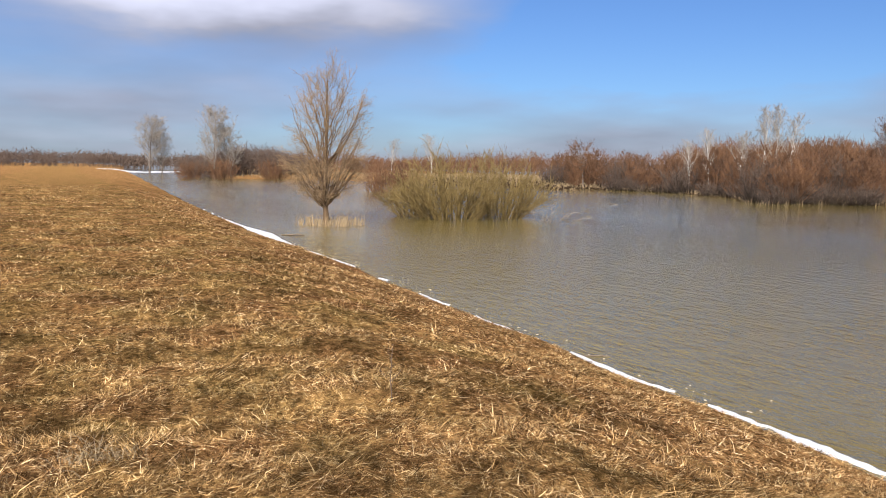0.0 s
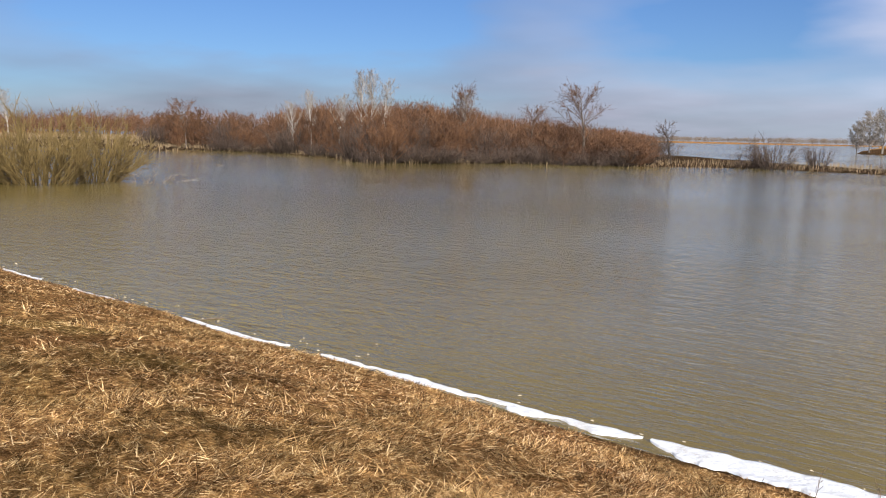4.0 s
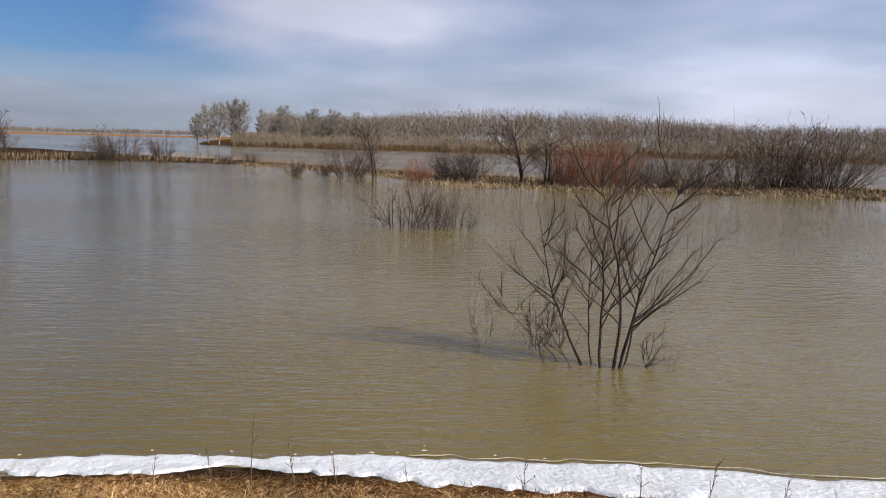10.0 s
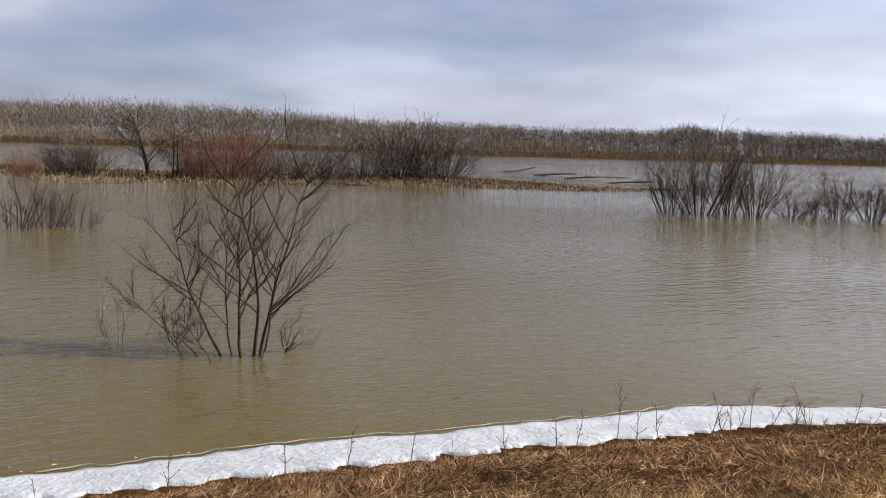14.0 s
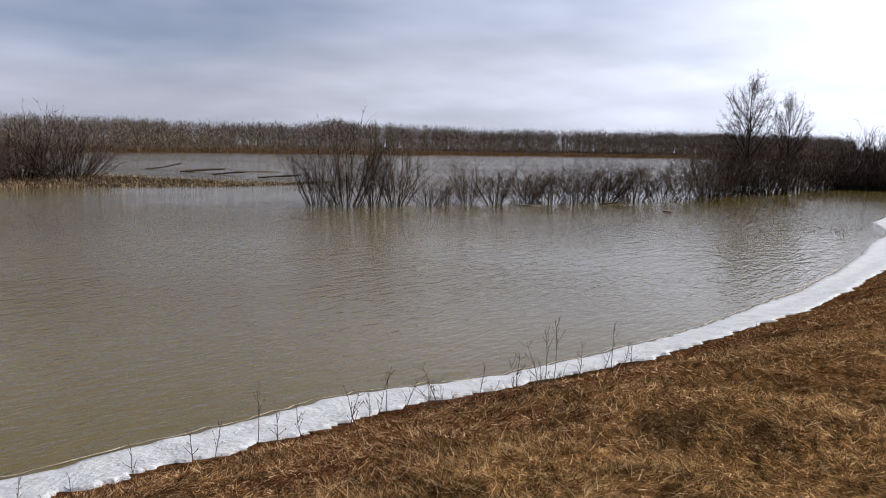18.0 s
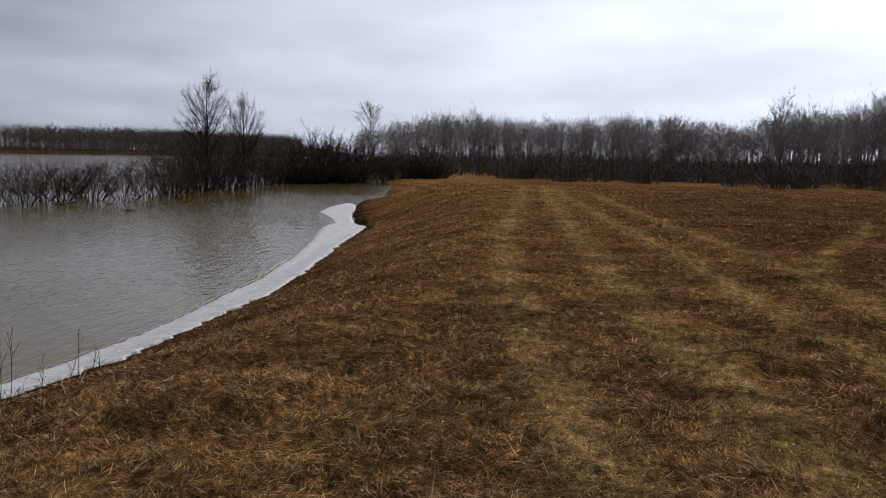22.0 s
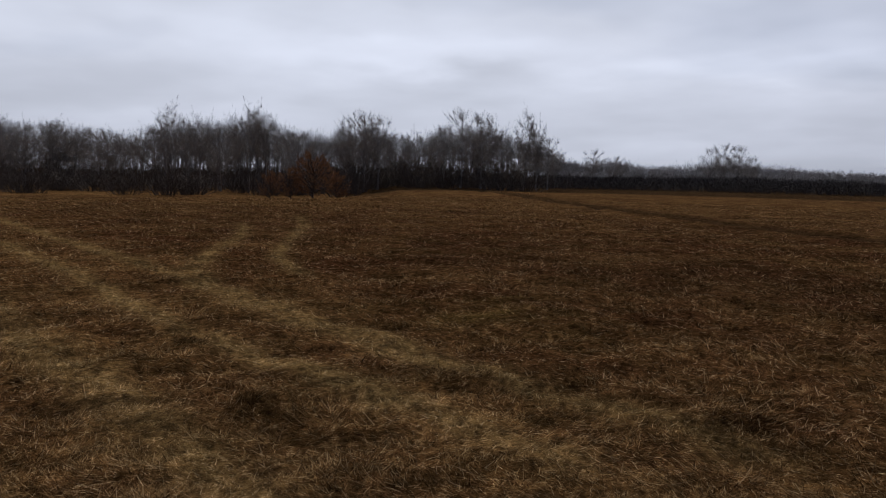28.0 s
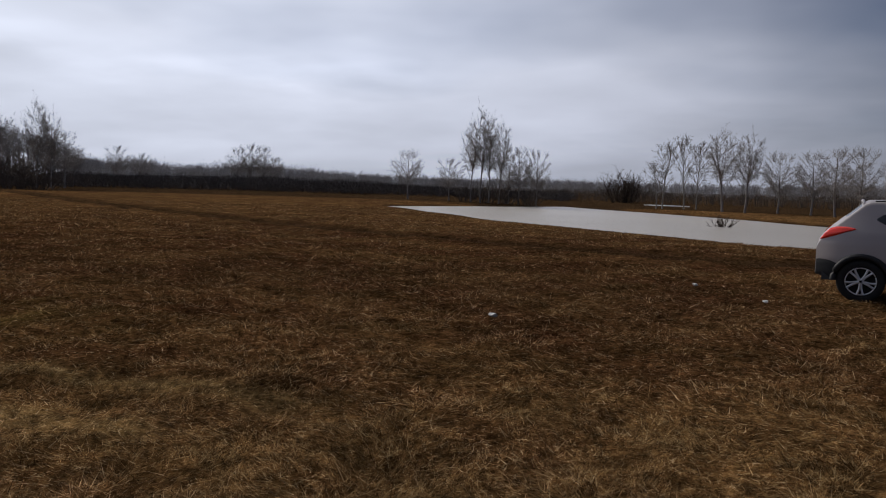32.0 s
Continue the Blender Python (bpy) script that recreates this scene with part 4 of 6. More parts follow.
# shrubs drowned in a row before the river
tall_bush = bush("flooded_bush", 51, 3.6, 2.0, M["bark_dark"], M["twig_dark"], "upright dark bush standing in the flood", stems=26, shoots=10, sprays=4, stem_r=0.022, twig_r=0.008, fan=0.8, near=True, group="bushes drowned in the river")
stand(tall_bush, -48.3, 42.4, WATER_Z, size=1.18)
for az, d, h, w in ((-46.4, 42.6, 3.4, 0.9), (-50.2, 43, 3.3, 1.0), (-51.6, 43, 3.7, 1.05), (-54.0, 43.5, 1.5, 0.8), (-55.3, 44.5, 1.3, 0.8), (-56.6, 46, 2.5, 0.8), (-58.7, 45, 2.3, 1.0), (-60.5, 46.5, 2.0, 0.9),
                   (-62.3, 48, 2.5, 1.1), (-64.0, 48, 2.6, 0.9), (-66.0, 51, 2.7, 1.2), (-68.0, 52, 2.4, 1.1), (-69.9, 53, 2.4, 1.1), (-71.4, 55, 2.7, 1.1), (-72.6, 56, 3.1, 1.1), (-65.0, 53, 2.2, 1.2), (-67.2, 56, 2.2, 1.2), (-61.2, 50, 2.0, 1.1)):
    again(tall_bush, az, d, rnd_turn(az), h / 3.6, w, WATER_Z)
thick = bush("thicket", 53, 4.4, 5.0, M["bark_dark"], M["twig_dark"], "dense dark thicket at the water's edge", stems=90, shoots=8, sprays=4, stem_r=0.03, twig_r=0.014, fan=0.7, group="thickets by the inlet")
stand(thick, -74.7, 65.5, WATER_Z, size=0.9)
for az, d, h, w in ((-73.2, 62, 3.5, 0.8), (-76.4, 68, 3.8, 1.0), (-78.2, 76, 3.6, 1.0), (-79.8, 84, 4.1, 1.0), (-81.3, 88, 4.8, 1.1), (-82.6, 86, 5.6, 1.1), (-83.8, 88, 5.0, 1.1), (-85.0, 90, 4.4, 1.1), (-86.4, 92, 3.4, 1.0), (-88.2, 96, 3.2, 1.1), (-90.0, 98, 3.0, 1.1), (-80.6, 82, 3.0, 1.1), (-82.0, 84, 3.2, 1.2), (-83.2, 85, 3.2, 1.2), (-84.4, 87, 3.0, 1.2)):
    again(thick, az, d, rnd_turn(az), h / 4.4, w)

# the two tall trees beyond the inlet
inlet_tree = crowned("riverside_tree", 61, 9.2, 0.15, M["bark_dark"], M["twig_dark"], "tall bare round-crowned tree beside the inlet", wide=0.30, low=0.22, limbs=64, shoots=12, sprays=7, twig_r=0.010, far=True, rise=1.0)
stand(inlet_tree, -75.0, 67.5, WATER_Z, size=1.02, wide=0.8)
again(inlet_tree, -77.5, 69.5, 2.2, 0.88, 0.62, WATER_Z, "slim bare tree beside the inlet")
birch = tree("birch_tree", 63, 9.0, 0.09, M["birch"], M["twig"], "slender white-barked birch without leaves", limbs=30, clear=0.28, spread=0.28, angle=0.6, lift=0.05, shoots=9, sprays=6, twig_r=0.013, far=True, limb_m=M["twig"])
stand(birch, -86.1, 105)

# ---- the wooded island and the left shore ----
rusty = crowned("rusty_thicket", 71, 4.8, 0.06, M["twig_rust"], M["twig_rust"], "dense rust-brown alder thicket on the island", "bush", wide=0.46, low=0.04, limbs=60, shoots=11, sprays=7, twig_r=0.016, group="thickets on the island", far=True, rise=1.1)
stand(rusty, 43.4, 92)
ISLE = ((56.7, 1.82), (55.2, 2.1), (52.8, 1.66), (50.5, 1.53), (48.9, 2.03), (46.7, 2.58), (45.1, 2.4), (41.2, 2.72), (39.5, 2.78), (37.9, 2.31), (36.2, 2.3), (34.5, 1.86), (32.7, 1.53), (30.9, 1.5), (29.0, 1.24), (27.2, 1.0), (25.3, 0.81), (23.4, 0.3))
isle_az, isle_el = np.array(sorted(ISLE)).T
def isle_front(az):
    """How far off the island's shore lies at a bearing."""
    ds = np.arange(70.0, 150.0, 0.5)
    k = inside(ISLAND, -ds * math.sin(radians(az)), ds * math.cos(radians(az)))
    return float(ds[np.argmax(k > 0)]) if (k > 0).any() else 96.0


for i in range(76):
    az = 23.6 + 34.0 * (i + rnd.random()) / 76
    back = 1.0 if i % 2 else 11.0
    d = isle_front(az) + back + rnd.uniform(0, 5)
    el = float(np.interp(az, isle_az, isle_el)) - (0.05 if i % 2 == 0 else 0.65)
    x, y = spot(az, d)
    h = EYE + d * math.tan(radians(el)) - max(height_at(x, y), WATER_Z)
    again(rusty if i % 5 else thick, az, d, rnd.uniform(0, 6.28), max(1.8, h * rnd.uniform(0.66, 1.05)) / 4.8, rnd.uniform(0.75, 1.25),
          label="dense rust-brown alder thicket on the island" if i % 5 else "dark bare thicket on the island")
for i in range(30):
    az = 23.9 + 30 * (i + rnd.random()) / 30
    again(dark_bush, az, isle_front(az) + rnd.uniform(-0.5, 2.5), rnd.uniform(0, 6.28), rnd.uniform(0.5, 0.95), rnd.uniform(0.8, 1.3), label="dark bare bush on the island's shore")
woods("island_woods", "rust-brown bare woods crowding the island", M["twig_rust"], 23.5, 58, 97, 150, 1200, [(a, e + 0.16) for a, e in ISLE], 81, strokes=60, spread=0.36, bough_w=0.085, low=0.10, even=0.80, lump=6.0, poly=ISLAND, band=(6, 60))
isle_tree = tree("island_tree", 73, 7.0, 0.16, M["bark"], M["twig_rust"], "spreading bare tree rising above the island thicket", limbs=32, clear=0.3, spread=0.48, angle=0.9, lift=0.06, shoots=11, sprays=6, twig_r=0.013, far=True)
stand(isle_tree, 28.3, 97, size=1.12)
again(isle_tree, 36.5, 100, 2.0, 1.08, 0.8, label="dead grey branching tree on the island")
again(isle_tree, 55.3, 134, 1.0, 0.95, 0.9)
again(isle_tree, 32.0, 99, 3.0, 0.8, 0.8)
white = tree("white_birch", 75, 9.0, 0.10, M["birch"], M["twig_pale"], "tall white birch with a pale bare crown", limbs=30, clear=0.3, spread=0.30, angle=0.6, lift=0.06, shoots=10, sprays=6, twig_r=0.013, far=True, limb_m=M["birch"], group="birches on the island")
stand(white, 43.7, 104, size=1.06)
for az, d, h, w in ((48.3, 108, 6.9, 0.7), (47.1, 105, 8.1, 0.8), (43.0, 106, 10.0, 1.0), (42.2, 104, 8.9, 0.8), (36.7, 104, 7.6, 0.8), (45.2, 107, 7.3, 0.7)):
    again(white, az, max(d, isle_front(az) + 6.0), rnd_turn(az), h / 9.2, w)
pale = tree("pale_tree", 79, 14.0, 0.22, M["bark"], M["twig_pale"], "spreading bare tree with a pale grey crown", limbs=60, clear=0.12, spread=0.40, angle=0.75, lift=0.08, shoots=12, sprays=8, twig_r=0.022, far=True, limb_m=M["twig_pale"], group="pale trees on the low spit")
stand(pale, 84.7, 262, size=1.1, wide=1.15)
again(pale, 83.9, 266, 3.0, 0.85, 0.9)
again(pale, 80.6, 185, 2.0, 1.0, 0.85)
again(pale, 79.5, 188, 4.0, 0.72, 0.9)
again(white, 68.6, 190, 2.0, 0.85, 1.0)
again(white, 65.8, 185, 5.0, 0.95, 1.2)
LEFT = ((93, 0.5), (85.6, 0.6), (83.8, 0.9), (81.8, 1.3), (78.8, 1.9), (77.5, 1.6), (75.7, 1.15), (71.4, 1.1), (67.6, 1.02), (64.6, 1.2), (58.3, 1.7), (54, 1.6))
woods("left_shore_woods", "dark bare woods along the far shore", M["twig_dark"], 74.5, 82.5, 188, 215, 420, LEFT, 83, strokes=36, spread=0.28, bough_w=0.15)
woods("left_brown_woods", "brown bare woods behind the low spit", M["twig_rust"], 54, 75.5, 195, 260, 700, LEFT, 84, strokes=34, spread=0.28, bough_w=0.17)
woods("far_left_woods", "blue-grey strip of distant woods", M["twig_dark"], 76, 125, 420, 560, 1500, ((125, 0.95), (93, 1.0), (87, 0.95), (84, 0.9), (80, 0.9), (76, 0.6)), 85, strokes=20, spread=0.4, bough_w=0.7)
mid = stand(bush("brown_bush", 77, 3.6, 5.0, M["twig_rust"], M["twig_rust"], "brown bare bush standing in the flood behind the willow", stems=80, shoots=8, sprays=3, stem_r=0.03, twig_r=0.02, fan=0.6), 69.2, 98, WATER_Z, wide=1.2)
again(mid, 67.3, 101, 2.0, 0.8, 1.0, WATER_Z)
again(mid, 76.6, 183, 2.0, 1.2, 1.4)
again(mid, 82.2, 176, 1.0, 1.0, 1.3)
again(mid, 80.0, 178, 4.0, 1.2, 1.4)

# ---- woods beyond the river ----
GROVE = ((12.2, 0.4), (11.6, 1.5), (10.1, 2.25), (8.4, 2.3), (7.7, 1.55), (6.2, 1.95), (5.5, 1.84), (4.0, 1.59), (2.1, 1.79), (0.3, 1.7), (-1.9, 2.0), (-5.0, 2.25), (-9.0, 2.66), (-12.2, 2.55), (-16.1, 2.4), (-20.0, 2.25),
         (-23.8, 2.0), (-27.5, 1.85), (-32.8, 1.7), (-39.6, 1.6), (-45.4, 1.7), (-47.0, 2.2), (-48.5, 1.85), (-57.3, 1.5), (-66, 1.5), (-71.3, 1.5), (-80, 1.3), (-92, 1.3))
GROVE = [(a, e * (1.07 if a < -3 else 1.10) + 0.08) for a, e in GROVE]
woods("far_bank_woods", "grey-brown bare forest on the far river bank", M["far_grey"], -36, 12.1, 255, 480, 1700, GROVE, 91, strokes=58, spread=0.30, bough_w=0.12, low=0.12, even=0.82, poly=FAR_BANK, band=(30, 110))
woods("far_bank_scrub", "tan willow scrub along the far river bank", M["far_scrub"], -40, 9, 215, 360, 1700, ((12, 0.3), (9, 0.6), (1.3, 0.35), (-9.1, 0.75), (-20, 0.85), (-33, 0.8), (-40, 0.8)), 92, strokes=24, spread=0.30, bough_w=0.2, poly=FAR_BANK, band=(-1, 30))
woods("far_bare_woods", "dark bare forest on the far river bank", M["far_grey"], -92, -33, 240, 900, 2200, GROVE, 93, strokes=46, spread=0.34, bough_w=0.22, low=0.10, even=0.84, poly=FAR_BANK, band=(25, 150))
woods("far_dark_scrub", "brown scrub along the far river bank", M["far_scrub"], -92, -33, 230, 760, 2000, ((-33, 0.75), (-45, 0.75), (-60, 0.65), (-92, 0.6)), 94, strokes=22, spread=0.24, bough_w=0.3, poly=FAR_BANK, band=(-1, 40))
woods("distant_woods", "faint strip of woods beyond the wide water", M["far_grey"], 10, 33, 1500, 1700, 700, ((33, 0.5), (21.8, 0.4), (16, 0.45), (10, 0.55)), 95, strokes=16, spread=0.5, bough_w=1.4)
grove = crowned("grove_tree", 98, 12.0, 0.2, M["twig_pale"], M["twig_pale"], "rounded pale bare tree in the far grove", wide=0.30, low=0.14, limbs=52, shoots=11, sprays=7, twig_r=0.036, group="trees of the far grove", far=True)
for i, (az, el, w) in enumerate(((11.3, 1.7, 1.0), (10.6, 2.2, 1.0), (9.9, 2.4, 1.05), (9.1, 2.55, 1.0), (8.5, 2.5, 1.05), (7.0, 1.85, 0.8), (5.7, 2.15, 1.0), (3.7, 2.0, 1.0), (2.2, 1.95, 1.0), (0.6, 1.85, 1.0))):
    d = 296 + 9 * math.sin(i * 2.3)
    h = EYE + d * math.tan(radians(el)) + 0.9
    if i:
        again(grove, az, d, i * 1.7, h / 12.0, w * h / 12.0)
    else:
        stand(grove, az, d, size=h / 12.0)
pine = tree("pine_tree", 97, 7.0, 0.12, M["bark"], M["pine"], "dark green pine among the bare far trees", limbs=26, clear=0.25, spread=0.26, angle=1.2, lift=0.0, shoots=12, sprays=6, twig_r=0.07, far=True)
stand(pine, 7.2, 316, size=1.0)
for az, d, h in ((5.9, 318, 7.5), (6.4, 315, 6.5), (3.1, 318, 6.2), (4.4, 316, 5.5), (2.4, 318, 5.6)):
    again(pine, az, d, az, h / 7.0, h / 6.0)

# ---- the forest behind the meadow ----
FOREST = ((-84, 1.6), (-87.4, 2.75), (-89.3, 3.2), (-90.6, 3.7), (-92.4, 3.45), (-95.5, 3.3), (-97.8, 3.1), (-99.4, 3.1), (-102.7, 3.6), (-104.8, 3.5), (-106.4, 3.6), (-109.5, 3.1), (-111.3, 2.7), (-113.3, 4.1), (-115.3, 3.9),
          (-118.5, 4.6), (-119.5, 4.6), (-121.9, 3.4), (-124.2, 3.3), (-126.2, 4.4), (-129.3, 3.1), (-133.6, 4.4), (-137.4, 3.6), (-138.8, 2.7), (-140.4, 1.4), (-141.5, 1.3))
fa, fe = np.array(sorted(FOREST)).T
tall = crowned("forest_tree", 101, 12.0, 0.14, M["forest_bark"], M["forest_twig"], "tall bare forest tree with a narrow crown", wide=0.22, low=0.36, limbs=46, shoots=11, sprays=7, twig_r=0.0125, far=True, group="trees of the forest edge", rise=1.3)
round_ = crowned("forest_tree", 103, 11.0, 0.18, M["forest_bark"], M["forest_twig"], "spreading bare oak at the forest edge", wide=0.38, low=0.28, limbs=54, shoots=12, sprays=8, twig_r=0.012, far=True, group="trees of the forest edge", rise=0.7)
stand(tall, -113.5, 116)
stand(round_, -126.2, 106, size=1.0, wide=0.92)
for az, d, h, w, kind in ((-121.8, 105, 8.6, 0.95, 0), (-125.2, 108, 10.3, 0.8, 0), (-127.2, 107, 10.2, 0.8, 0), (-133.0, 108, 11.0, 0.9, 0), (-134.4, 109, 10.6, 0.85, 0), (-131.8, 110, 9.0, 0.7, 0), (-137.4, 110, 11.0, 0.7, 1), (-138.2, 111, 9.6, 0.7, 1),
                         (-139.0, 112, 7.6, 0.7, 0), (-118.4, 112, 11.8, 1.0, 1), (-119.6, 114, 11.4, 1.0, 1), (-115.2, 114, 9.8, 0.9, 1), (-116.6, 116, 9.2, 0.9, 0), (-142.1, 190, 8.8, 0.9, 0), (-143.6, 200, 7.6, 0.8, 0),
                         (-149.8, 208, 10.4, 0.9, 0), (-150.6, 210, 11.4, 1.0, 0), (-151.5, 210, 11.0, 1.0, 0), (-152.3, 215, 8.4, 0.8, 0), (-106.4, 122, 9.8, 0.9, 0), (-104.8, 124, 9.4, 0.8, 0), (-109.5, 124, 8.8, 0.8, 0)):
    again((round_, tall)[kind], az, d, rnd_turn(az), 1.0 * h / (11.0, 12.0)[kind], 0.92 * w)
for i in range(60):
    az = -87 - 53 * (i + rnd.random()) / 60
    d = rnd.uniform(122, 150)
    x, y = spot(az, d)
    h = (EYE + d * math.tan(radians(float(np.interp(az, fa, fe)) + 0.2)) - height_at(x, y)) * rnd.uniform(0.78, 1.0)
    again(tall if rnd.random() < 0.7 else round_, az, d, rnd.uniform(0, 6.28), h / 12.0, rnd.uniform(0.75, 1.05))
# the pale bark colour carries this wood's haze
woods("forest_depth", "depth of the bare forest behind its edge, paled grey for haze", M["far_hazed"], -141, -85, 138, 200, 1100, [(a, e * 0.97 + 0.15) for a, e in FOREST], 105, strokes=56, spread=0.20, bough_w=0.055, low=0.42, even=0.80, lump=8.0)
woods("forest_thicket", "dark tangle of brush under the forest", M["brush"], -141, -86, 116, 160, 2000, ((-86, 0.6), (-95, 1.0), (-105, 1.1), (-113, 1.0), (-120, 1.3), (-130, 1.2), (-138, 0.9), (-141, 0.6)), 106, strokes=34, spread=0.35, bough_w=0.05, low=0.0)
under = bush("undergrowth", 107, 3.0, 4.4, M["brush"], M["brush"], "dark tangled undergrowth along the forest edge", stems=46, shoots=7, sprays=4, stem_r=0.028, twig_r=0.018, fan=0.9, group="undergrowth at the forest edge")
stand(under, -100, 100)
for i in range(60):
    az = -88 - 50 * (i + rnd.random()) / 60
    if -94.5 < az < -91 or -118 < az < -115:
        continue
    again(under, az, rnd.uniform(96, 122), rnd.uniform(0, 6.28), rnd.uniform(0.8, 1.5), rnd.uniform(1.0, 1.4))
orange = crowned("orange_bush", 109, 3.6, 0.06, M["brush"], M["twig_orange"], "rust-orange bush still holding dry leaves at the field's edge", "bush", wide=0.50, low=0.18, limbs=46, shoots=11, sprays=8, twig_r=0.020, far=True, limb_m=M["brush"])
stand(orange, -122.8, 75, size=1.35)
again(orange, -121.3, 76, 2.0, 0.95, 0.9)
again(orange, -124.4, 77, 4.0, 0.85, 0.8)
again(orange, -119.9, 77, 1.0, 0.85, 0.7)

# far side of the meadow and the pond
woods("hedge_strip", "low dark hedge along the far side of the meadow", M["shore_dark"], -173, -138, 122, 150, 1600, ((-138, 0.75), (-140.4, 0.5), (-146, 0.6), (-151.6, 0.7), (-156, 0.55), (-160.4, 0.35), (-166, 0.2), (-173, 0.1)), 111, strokes=28, spread=0.45, bough_w=0.16, low=0.02)
FARM = ((-139, 1.6), (-141.3, 1.5), (-143.7, 1.7), (-145.4, 1.25), (-147, 1.4), (-150.9, 1.6), (-155.1, 1.2), (-160.1, 0.9), (-166, 0.8), (-172.3, 0.95), (-178, 0.8), (-184, 0.9), (-192.3, 1.1), (-200, 1.2))
woods("far_meadow_woods", "bare woods far behind the meadow, paled grey for haze", M["far_hazed"], -205, -139, 330, 420, 2400, FARM, 113, strokes=44, spread=0.34, bough_w=0.20, low=0.0, even=0.7)
woods("pond_side_scrub", "grey scrub beyond the pond", M["far_grey"], -200, -171, 135, 165, 800, ((-171, 0.5), (-176.5, 0.7), (-180, 0.35), (-190, 0.6), (-200, 0.6)), 115, strokes=26, spread=0.35, bough_w=0.05)
again(round_, -161.5, 100, 1.0, 6.4 / 11, 0.58)
again(round_, -164.4, 100, 2.0, 5.5 / 11, 0.5)
again(round_, -169.3, 98, 3.0, 7.4 / 11, 0.5)
again(round_, -170.5, 98, 4.5, 7.2 / 11, 0.48)
again(round_, -168.6, 99, 0.5, 6.6 / 11, 0.45)
for az, h, w in ((-165.9, 10.0, 0.55), (-166.6, 11.6, 0.7), (-167.2, 10.4, 0.6), (-167.9, 10.0, 0.6)):
    again(tall, az, 97.5, rnd_turn(az), h / 12.0, w, label="tall slim bare poplar beside the pond")
for az, h, w in ((-165.6, 2.4, 0.6), (-167.0, 2.6, 0.7), (-168.4, 2.4, 0.7), (-170.0, 2.4, 0.7)):
    again(under, az, 98, rnd_turn(az), h / 3.0, w)
again(thick, -176.5, 130, 1.0, 1.15, 1.2, label="rounded dark bush beyond the pond")
for az, d, h, w in ((180.9, 98, 7.4, 0.9), (181.3, 98, 5.2, 0.7), (179.5, 100, 8.2, 0.85), (178.7, 101, 7.6, 0.8)):
    again(birch, az, d, rnd_turn(az), h / 9.2, w)
for az, d, h, w in ((177.0, 92, 9.1, 0.75), (175.6, 92, 8.7, 0.7), (173.6, 94, 7.0, 0.7), (171.6, 92, 6.9, 0.7), (170.2, 88, 7.1, 0.75), (168.8, 84, 7.0, 0.7), (166, 86, 7.4, 0.8)):
    again(round_ if az < 174 else tall, az, d, rnd_turn(az), h / (11.0 if az < 174 else 12.0), w * (0.85 if az < 174 else 1.15), label="bare tree on the far side of the pond")
pond_bush = stand(bush("pond_bush", 117, 0.9, 1.3, M["bark_dark"], M["twig_dark"], "small dark bush standing in the pond", stems=20, shoots=8, stem_r=0.016, twig_r=0.012, fan=1.1), 176.8, 56, POND_Z)
post = Twigs()
post.tube([Vector((0, 0, -0.2)), Vector((0, 0, 2.0)), Vector((0.05, 0, 3.6))], [0.16, 0.14, 0.13], 8)
post.tube([Vector((0.05, 0, 3.3)), Vector((-0.5, 0.1, 3.7))], [0.05, 0.03], 6)
stand(tagged(new("tree_stump", post.mesh("tree_stump", M["forest_bark"])), "broken grey snag standing in the forest edge", "snag"), -113.1, 118, size=1.3)

